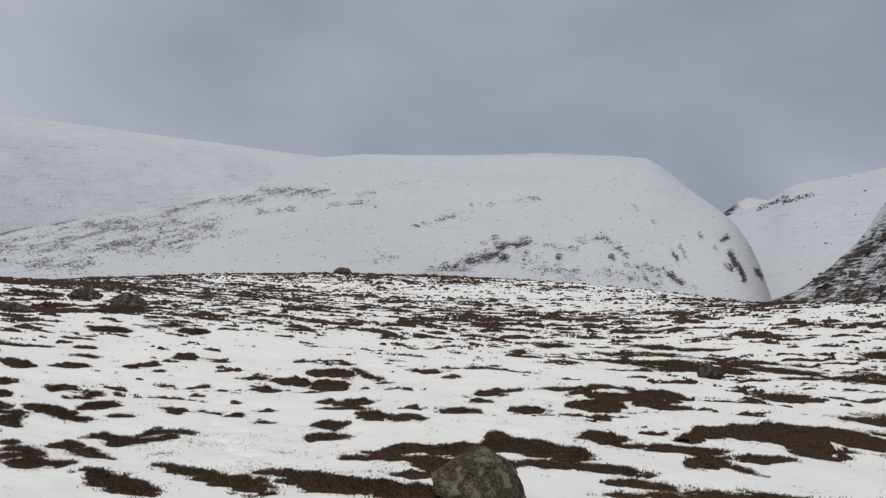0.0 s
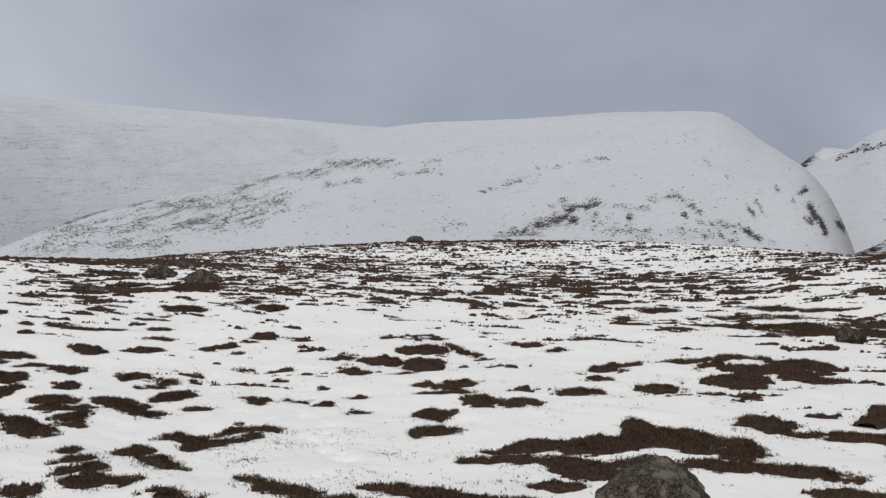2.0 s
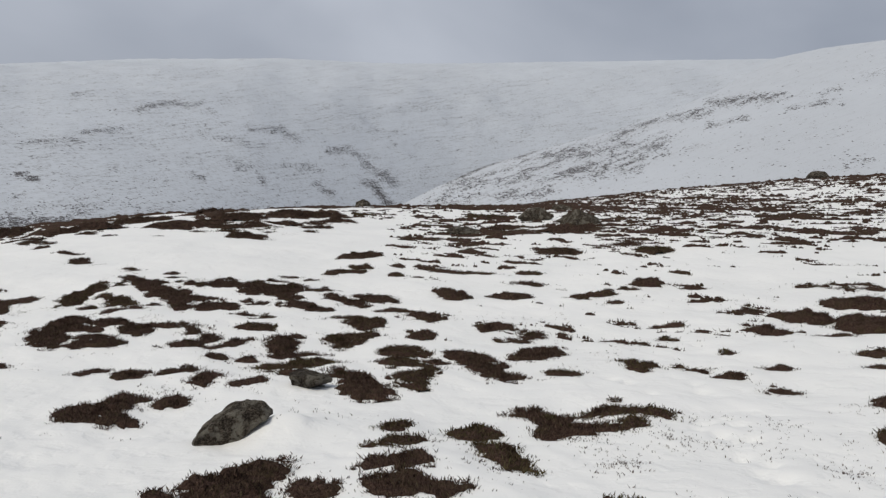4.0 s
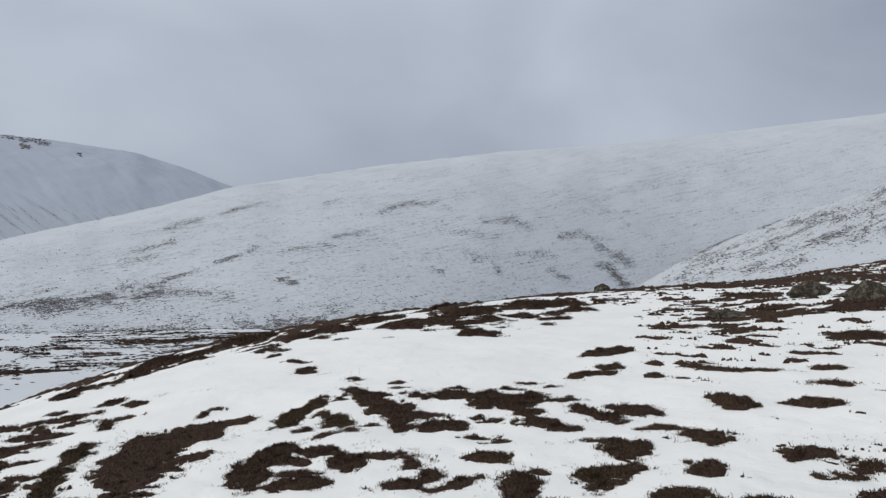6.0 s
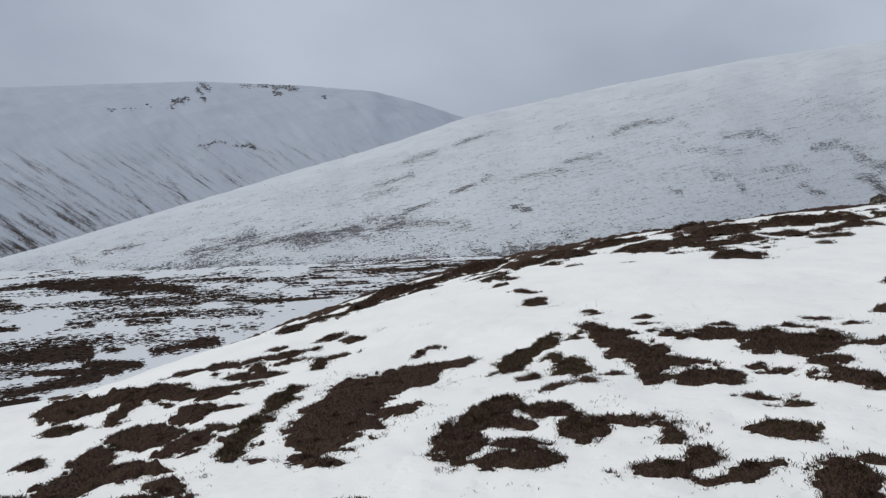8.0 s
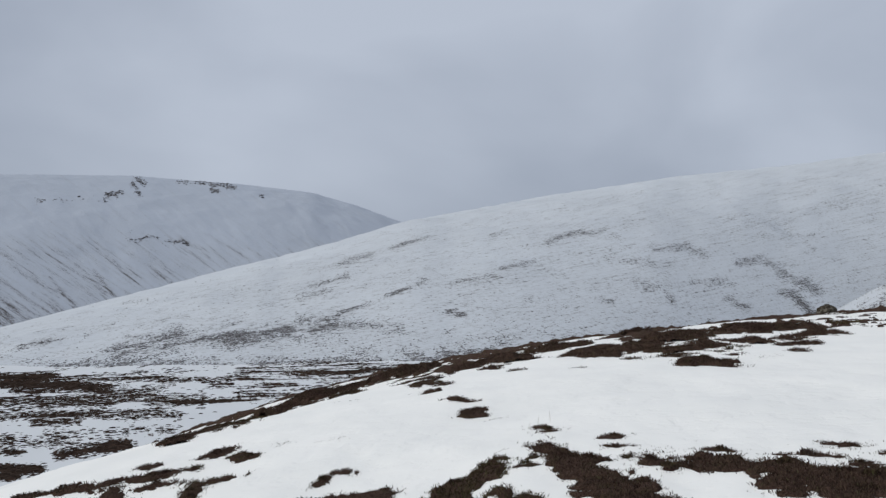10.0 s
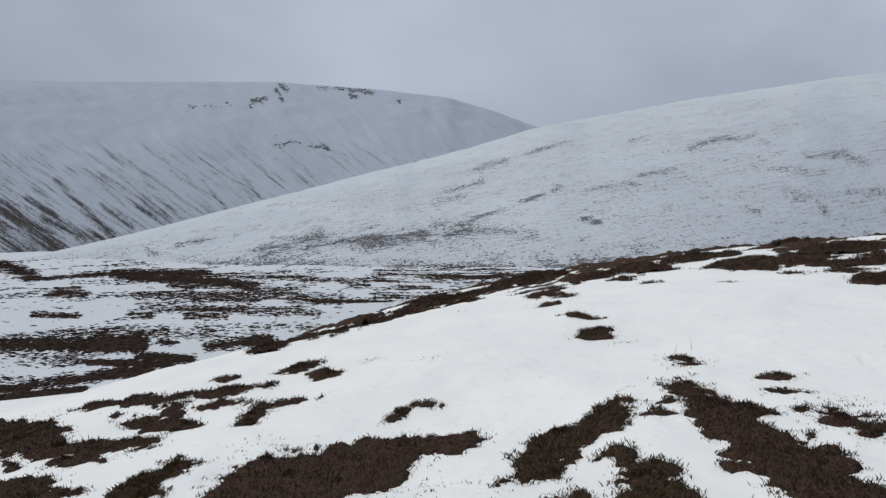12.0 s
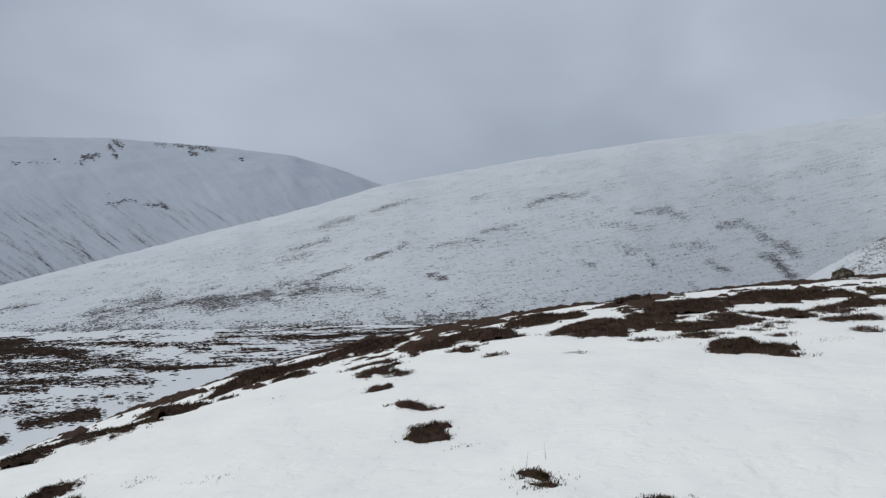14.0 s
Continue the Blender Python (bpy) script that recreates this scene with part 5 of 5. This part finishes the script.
# ---- boulders ----
def boulder(x, y, width, height, depth, turn=0, seed=0, label="", sink=0.12, tilt=0, stone=None):
    bm = bmesh.new()
    bmesh.ops.create_icosphere(bm, subdivisions=5, radius=1.0)
    rng = np.random.default_rng(seed)
    planes = [(Vector(rng.normal(0, 1, 3)).normalized(), rng.uniform(0.62, 0.9)) for _ in range(13)]
    for v in bm.verts:
        d = v.co.normalized()
        reach = min([p / max(d.dot(n), 0.05) for n, p in planes] + [1.15])
        p = d * reach
        p *= 1 + 0.13 * noise.fractal(p * 2.0 + Vector((seed, 0, 0)), 1.0, 2.0, 4) + 0.035 * noise.noise(p * 7) + 0.02 * noise.noise(p * 19)
        thin = 1.12 - 0.24 * max(p.z + 0.3, 0)
        v.co = (p.x * thin * width / 1.5, p.y * thin * depth / 1.5, p.z * height * 0.62 + height * (0.5 - sink))
    me = bpy.data.meshes.new("boulder")
    bm.to_mesh(me)
    bm.free()
    me.materials.append(stone or DARK_ROCK)
    me.polygons.foreach_set("use_smooth", [True] * len(me.polygons))
    ob = new("boulder", me)
    ob.matrix_world = pose(x, y, float(ground_z(x, y)), 0, tilt, turn)
    tagged(ob, label, "boulder", "boulders on the slope")
    return ob


boulder(3.42, -2.46, 0.66, 0.50, 0.64, 40, 25, "rounded grey granite boulder with pale lichen in the snow", 0.31, 0, ROCK)


def leaning_slab(x, y, turn, label):
    """A thick slab that leans out of a drift, its broken edge to the front."""
    outline = ((-0.36, -0.06), (-0.30, 0.06), (-0.17, 0.19), (-0.02, 0.30), (0.12, 0.335), (0.24, 0.33), (0.34, 0.25), (0.22, 0.17), (0.08, 0.06), (-0.06, -0.10), (-0.20, -0.14))
    bm = bmesh.new()
    rings = [[bm.verts.new((px * k + 0.05 * d, d * 0.34 - 0.10 * pz, pz * k + 0.04 * d)) for px, pz in outline] for d, k in ((-0.5, 0.94), (0.0, 1.0), (0.5, 0.86))]
    bm.faces.new(rings[0])
    bm.faces.new(list(reversed(rings[2])))
    for a, b in zip(rings, rings[1:]):
        for i in range(len(outline)):
            j = (i + 1) % len(outline)
            bm.faces.new((a[j], a[i], b[i], b[j]))
    bmesh.ops.bevel(bm, geom=bm.edges[:], offset=0.018, segments=1, affect="EDGES")
    bmesh.ops.triangulate(bm, faces=bm.faces[:])
    for _ in range(3):
        bmesh.ops.subdivide_edges(bm, edges=[q for q in bm.edges if q.calc_length() > 0.035], cuts=1)
        bmesh.ops.triangulate(bm, faces=bm.faces[:])
    bm.normal_update()
    for v in bm.verts:
        p = v.co
        v.co = p + v.normal * (0.018 * noise.fractal(p * 6, 1.0, 2.0, 4) + 0.014 * noise.noise(p * 15) - 0.02 * max(0, noise.noise(p * 4 + Vector((3, 1, 0)))))
    bmesh.ops.recalc_face_normals(bm, faces=bm.faces[:])
    me = bpy.data.meshes.new("boulder")
    bm.to_mesh(me)
    bm.free()
    me.materials.append(MID_ROCK)
    ob = new("boulder", me)
    ob.matrix_world = pose(x, y, float(ground_z(x, y)) - 0.02, 0, 0, turn) @ Matrix.Scale(0.88, 4)
    tagged(ob, label, "boulder", "boulders on the slope")


leaning_slab(0.51, 3.46, -10, "leaning dark granite slab half buried in drifted snow")
boulder(1.50, 5.05, 0.30, 0.17, 0.32, -20, 8, "low dark stone beside a heather mat", 0.2)
boulder(16.95, -0.1, 0.56, 0.36, 0.5, 10, 9, "grey stone among streaks of heather", 0.25)
boulder(20.7, -5.75, 0.9, 0.28, 0.7, -60, 12, "broad low rock with heather round it", 0.25)
boulder(9.9, 19.75, 0.78, 0.26, 0.6, -30, 14, "flat grey slab in the snow", 0.25)
boulder(14.5, 20.6, 1.0, 0.52, 0.9, -30, 15, "dark pointed boulder with heather at its foot", 0.25)
boulder(15.5, 25.3, 1.1, 0.50, 0.9, -20, 17, "dark granite boulder in the snow", 0.25, -12)
boulder(21.5, 33.4, 0.8, 0.38, 0.7, 0, 18, "dark granite boulder in the snow", 0.25)
boulder(13.6, 41.7, 0.75, 0.46, 0.7, 20, 20, "dark boulder standing on the crest of the slope", 0.3)
boulder(55.0, 48.5, 1.6, 0.75, 1.2, 20, 22, "dark boulder standing on the crest of the slope", 0.3)


# ---- bare rock outcrops on the craggy slope ----
def crag(which, az, el, width, height, seed):
    """A cluster of broken blocks of bare rock, half sunk in the hillside."""
    AZ, EL, X, Y, Z = HILLS[which]
    k = np.argmin((AZ - az) ** 2 + (EL - el) ** 2)
    rng = np.random.default_rng(seed)
    ob = new("rock_outcrop")
    ob.matrix_world = pose(float(X.ravel()[k]), float(Y.ravel()[k]), float(Z.ravel()[k]), 0, 0, az)
    for _ in range(7):
        size = rng.uniform(0.25, 0.6)
        at = Vector((rng.normal(0, 0.36) * width, rng.normal(0, 0.12) * width, rng.normal(0.0, 0.30) * height))
        bm = bmesh.new()
        made = bmesh.ops.create_icosphere(bm, subdivisions=3, radius=1.0)["verts"]
        planes = [(Vector(rng.normal(0, 1, 3)).normalized(), rng.uniform(0.5, 0.85)) for _ in range(9)]
        for v in made:
            d = v.co.normalized()
            p = d * min([q / max(d.dot(n), 0.05) for n, q in planes] + [1.1])
            p *= 1 + 0.22 * noise.fractal(p * 2.4 + Vector((seed, 3, 0)), 1.0, 2.0, 4)
            v.co = at + Vector((p.x * width * size * 0.6, p.y * width * size * 0.5, p.z * height * size * 0.75))
        me = bpy.data.meshes.new("block")
        bm.to_mesh(me)
        bm.free()
        me.materials.append(CRAG)
        block = new("block", me)
        block.parent = ob
    tagged(ob, "dark bare rock outcrop on the snowy hillside", "rock outcrop", "rock outcrops on the hills")


for place in (
    (90, -84.5, 11.3, 12, 7, 31),
    (90, -85.6, 10.9, 16, 9, 32),
    (90, -87.6, 11.7, 14, 9, 33),
    (90, -82.9, 11.6, 5, 7, 34),
    (40, 24.6, 9.9, 12, 9, 41),
    (40, 19.5, 9.45, 12, 8, 42),
    (40, 20.4, 9.6, 9, 6, 43),
):
    crag(*place)


# ---- tussocks and stones on the moor and the hillsides ----
def clumps(name, label, category, px, py, pz, wide, tall, material, seed, stretch=1.0):
    """Many small irregular mounds in one mesh: two rings of five corners and a top."""
    rng = np.random.default_rng(seed)
    n = len(px)
    far = np.hypot(px, py)[:, None]
    cx, cy = py[:, None] / far, -px[:, None] / far       # across the line of sight, so the stretch fits the camera's view
    ang = np.arange(5) * math.tau / 5 + rng.uniform(0, math.tau, (n, 1))
    rows = []
    for rad, up in ((1.0, -0.25), (0.78, 0.62)):
        q = rad * rng.uniform(0.65, 1.3, (n, 5)) * wide[:, None] / 2
        along, out = np.cos(ang) * q * stretch, np.sin(ang) * q
        rows.append(np.stack([px[:, None] + along * cx - out * cy, py[:, None] + along * cy + out * cx,
                              pz[:, None] + tall[:, None] * up * rng.uniform(0.6, 1.3, (n, 5))], -1))
    top = np.stack([px, py, pz + tall], -1)[:, None, :]
    verts = np.concatenate(rows + [top], 1).reshape(-1, 3)
    at = np.arange(n)[:, None] * 11
    quads, tris = [], []
    for k in range(5):
        j = (k + 1) % 5
        quads.append(np.concatenate([at + k, at + j, at + 5 + j, at + 5 + k], 1))
        tris.append(np.concatenate([at + 5 + k, at + 5 + j, at + 10], 1))
    faces = np.concatenate(quads).tolist() + np.concatenate(tris).tolist()
    ob = link(name, verts.tolist(), faces, material, False)
    tagged(ob, label, category, kind="stuff")


def moor_tussocks():
    rng = np.random.default_rng(81)
    n = 330000
    r, az = 92 * np.exp(rng.random(n) * math.log(620 / 92)), rng.uniform(-25, 48, n)
    x, y = -np.sin(np.radians(az)) * r, np.cos(np.radians(az)) * r
    wob = r * (1 + 0.07 * fbm(az / 6, r / 120, 3, 4))
    rise = np.degrees(np.arctan2(ground_z(x, y) - 1.6, r))
    like = np.where(az > 18, 0.115 + 0.5 * streaks(az, rise, *MOOR), moor_bare(wob) + 0.13 * fbm(az / 9, r / 8, 3, 35)) - np.where(az > 18, 0.12, 0.36) + 0.16 * fbm(x / 14, y / 40, 3, 36) + 0.10 * fbm(x / 4, y / 9, 2, 37)
    keep = rng.random(n) < np.clip(like * 2.4, 0.004, 1)
    x, y, r = x[keep][:90000], y[keep][:90000], r[keep][:90000]
    wide = (0.25 + 0.75 * rng.random(len(r)) ** 2) * (0.16 + r / 430)
    clumps("moor_tussocks", "dark heather tussocks dotted over the snowy moor", "heather", x, y, ground_z(x, y),
           wide, wide * rng.uniform(0.18, 0.40, len(r)), MOOR_HEATH, 82, 2.4)


moor_tussocks()


def on_hill(which, count, like, seed):
    """Spots on a hillside, picked by a likelihood over bearing and rise."""
    AZ, EL, X, Y, Z = (q[:111] for q in HILLS[which])
    rng = np.random.default_rng(seed)
    grow = np.gradient(EL, axis=0).clip(0, None) * like(AZ, EL, X, Y)
    grow[-1] = 0
    grow[:, -1] = 0
    p = grow.ravel() / grow.sum()
    k = rng.choice(p.size, count, p=p)
    i, j = np.unravel_index(k, grow.shape)
    fi, fj = rng.random(count), rng.random(count)
    i1, j1 = np.minimum(i + 1, grow.shape[0] - 1), np.minimum(j + 1, grow.shape[1] - 1)
    out = []
    for q in (X, Y, Z):
        out.append((q[i, j] * (1 - fi) + q[i1, j] * fi) * (1 - fj) + (q[i, j1] * (1 - fi) + q[i1, j1] * fi) * fj)
    return out + [rng]


def like_middle(az, el, x, y):
    rows = np.clip(0.45 + 0.9 * fbm(az * 0.5, (el + 0.20 * az) * 4.0, 3, 91) + 0.5 * fbm(az * 1.3, el * 3.5, 2, 92), 0.05, 2)
    return rows * (0.010 * smooth(6.5, 2.0, el) + 0.05 * smooth(0.5, -1.5, el) + 0.8 * streaks(az, el, *SLOPE, *MOOR) ** 1.3)


def like_spur(az, el, x, y):
    rows = np.clip(0.45 + 0.9 * fbm(az * 0.8, (el + 0.42 * az) * 4.5, 3, 93) + 0.5 * fbm(az * 2, el * 5, 2, 94), 0.05, 2)
    return rows * (0.008 + streaks(az, el, *SHOULDER) ** 1.3)


def like_knolls(az, el, x, y):
    return streaks(az, el, *KNOLLS) ** 1.6 * np.clip(0.4 + 1.0 * fbm(az * 2.2, el * 4.0, 3, 95), 0.03, 2)


def like_pass(az, el, x, y):
    """A rib of broken crags high above the pass."""
    return streaks(az, el, PASS_LINES) + 0.001


def like_scarp(az, el, x, y):
    return streaks(az, el, RIM_ROCKS) ** 1.5 * np.clip(0.3 + fbm(az * 2.2, el * 3, 2, 98), 0.0, 1)


def like_crag(az, el, x, y):
    s = az + 1.6 * el
    return smooth(-66, -70, s) * np.clip(0.25 + fbm(az * 1.2, el * 1.6, 3, 99), 0.02, 1.5) * (0.4 + 0.6 * smooth(-82, -76, s))


for which, count, like, low, high, flat, name, label, category, material in (
    (51, 60000, like_middle, 0.25, 1.05, 0.42, "hill_tussocks", "sparse heather tussocks dotted over the snowy hillside", "heather", HAZY_HEATH),
    (62, 24000, like_spur, 0.3, 1.25, 0.36, "hill_tussocks", "rows of heather tussocks along the snowy shoulder", "heather", HAZY_HEATH),
    (62, 6500, like_knolls, 0.15, 1.0, 0.5, "scree_stones", "dark broken rocks on snowy knolls", "rocks", HILL_STONE),
    (80, 500, like_pass, 0.8, 3.6, 0.6, "scree_stones", "dark crags on the snowy slope above the pass", "rocks", HILL_STONE),
    (40, 900, like_scarp, 1.2, 4.6, 0.55, "scree_stones", "dark rocks under the rim of the snowy hill", "rocks", HAZY_HEATH),
    (90, 3200, like_crag, 0.5, 3.2, 0.5, "scree_stones", "dark stones strewn over the craggy slope", "rocks", HILL_STONE),
):
    px, py, pz, rng = on_hill(which, count, like, 500 + which + count % 7)
    wide = low + (high - low) * rng.random(count) ** 3.2
    clumps(name, label, category, px, py, pz, wide, wide * flat * rng.uniform(0.5, 1.3, count), material, which, 1.7)


# ---- single twigs and dead stalks that poke through the snow ----
def twig_zone(x, y, along, across, turn, count):
    """A loose scatter of heather tips over a patch of thin snow."""
    rng = np.random.default_rng(int(abs(x * 100) + abs(y * 10)))
    n = int(count * 0.8)
    u, v = rng.normal(0, 0.55 * along, n), rng.normal(0, 0.5 * across + 0.03, n)
    c, s = math.cos(radians(turn)), math.sin(radians(turn))
    px, py = np.repeat(x + u * c - v * s, 4), np.repeat(y + u * s + v * c, 4)
    px, py = px + rng.normal(0, 0.011, 4 * n), py + rng.normal(0, 0.011, 4 * n)
    ob = sprig_mesh(px, py, ground_z(px, py), rng.uniform(0.010, 0.032, 4 * n), rng, SPRIG, None, "heather_tips")
    tagged(ob, "sparse heather tips poking through thin snow", "heather tips", kind="stuff")


for zone in (
    (2.09, 1.97, 0.24, 0.43, -23, 160),
    (2.96, 2.23, 0.20, 0.27, -27, 80),
    (2.86, 1.63, 0.20, 0.33, -29, 120),
    (3.56, 1.95, 0.17, 0.20, -25, 50),
    (4.63, 1.98, 0.16, 0.18, -30, 40),
    (4.06, 0.80, 0.22, 0.29, -32, 80),
    (0.48, 2.19, 0.33, 0.21, -27, 120),
    (0.10, 5.45, 0.50, 0.53, -27, 120),
    (5.65, 2.00, 0.28, 0.25, -33, 40),
    (3.71, 1.86, 0.75, 0.49, -50, 90),
    (2.88, 0.13, 0.66, 0.57, -51, 200),
    (3.65, -0.81, 0.75, 0.51, -51, 150),
    (8.69, 1.65, 0.51, 0.39, -57, 30),
    (5.32, 8.22, 0.76, 0.45, -35, 50),
    (10.18, 4.25, 0.32, 0.36, -56, 50),
):
    twig_zone(*zone)
for zone in (
    (7.62, -1.78, 1.18, 0.53, -50, 120),
    (8.75, 7.59, 1.02, 0.65, -48, 50),
    (5.39, -3.55, 0.50, 0.73, -52, 150),
    (7.22, -1.74, 0.70, 0.38, -54, 50),
    (4.18, 1.65, 0.83, 0.69, -58, 90),
    (5.97, -4.77, 1.06, 0.43, -48, 90),
    (12.82, 0.73, 1.49, 0.66, -48, 70),
    (-1.56, 11.84, 0.41, 0.47, -26, 90),
    (2.95, 12.76, 0.42, 0.35, -19, 80),
    (1.61, 13.27, 0.54, 0.31, -22, 80),
    (-1.65, 10.18, 0.31, 0.45, -18, 90),
    (-3.22, 13.01, 0.48, 0.28, -31, 60),
    (0.35, 9.75, 0.20, 0.17, -10, 40),
    (1.89, 10.71, 0.17, 0.27, -16, 40),
    (0.67, 9.24, 0.42, 0.15, -12, 70),
):
    twig_zone(*zone)
for zone in (
    (-5.09, 12.90, 0.70, 0.85, -31, 60),
    (-0.37, 9.63, 0.17, 0.27, -18, 60),
    (1.33, 13.30, 0.14, 0.17, -12, 60),
    (1.07, 13.08, 0.13, 0.10, -10, 30),
    (-0.28, 13.86, 0.06, 0.17, -18, 14),
    (-1.79, 20.83, 0.32, 0.50, -48, 30),
    (-3.57, 16.80, 0.21, 0.16, -29, 14),
    (-0.35, 16.56, 0.10, 0.14, -21, 10),
    (-0.30, 16.45, 0.13, 0.10, -25, 16),
    (4.83, 20.72, 0.29, 0.34, -30, 40),
    (-3.46, 16.73, 0.11, 0.22, -25, 20),
    (-2.62, 16.26, 0.20, 0.12, -24, 20),
    (-4.65, 29.80, 4.98, 1.20, -71, 40),
    (-3.26, 20.91, 0.43, 0.34, -47, 16),
):
    twig_zone(*zone)


def loose_tips():
    """Single heather tips over the thin snow round the first part of the walk."""
    rng = np.random.default_rng(31)
    n = 16000
    x, y = rng.uniform(-3, 12, n), rng.uniform(-6, 8.5, n)
    keep = fbm(x / 1.1, y / 0.8, 3, 33) + 0.5 * fbm(x / 0.25, y / 0.25, 2, 34) > 0.55
    x, y = np.repeat(x[keep], 3), np.repeat(y[keep], 3)
    x, y = x + rng.normal(0, 0.014, len(x)), y + rng.normal(0, 0.014, len(y))
    ob = sprig_mesh(x, y, ground_z(x, y), rng.uniform(0.012, 0.034, len(x)), rng, SPRIG, None, "heather_tips")
    tagged(ob, "sparse heather tips poking through thin snow", "heather tips", kind="stuff")


loose_tips()


def stalk(x, y, height, lean):
    bm = bmesh.new()
    z0 = float(ground_z(x, y))
    for k in range(5):
        t0, t1 = k / 5, (k + 1) / 5
        m = Matrix.Translation((lean * (t0 + t1) / 2 * height, 0, height * (t0 + t1) / 2))
        bmesh.ops.create_cone(bm, segments=5, radius1=0.0024 * (1.2 - t0), radius2=0.0024 * (1.2 - t1), depth=height / 5 * 1.02, matrix=m)
    me = bpy.data.meshes.new("dead_stalk")
    bm.to_mesh(me)
    bm.free()
    me.materials.append(STRAW)
    ob = new("dead_stalk", me)
    ob.matrix_world = pose(x, y, z0 - 0.02)
    tagged(ob, "thin dry grass stalk standing in the snow", "grass stalk", "dead stalks")


stalk(0.22, 15.2, 0.17, 0.15)
stalk(0.40, 15.5, 0.15, -0.05)
stalk(0.10, 15.1, 0.10, 0.3)
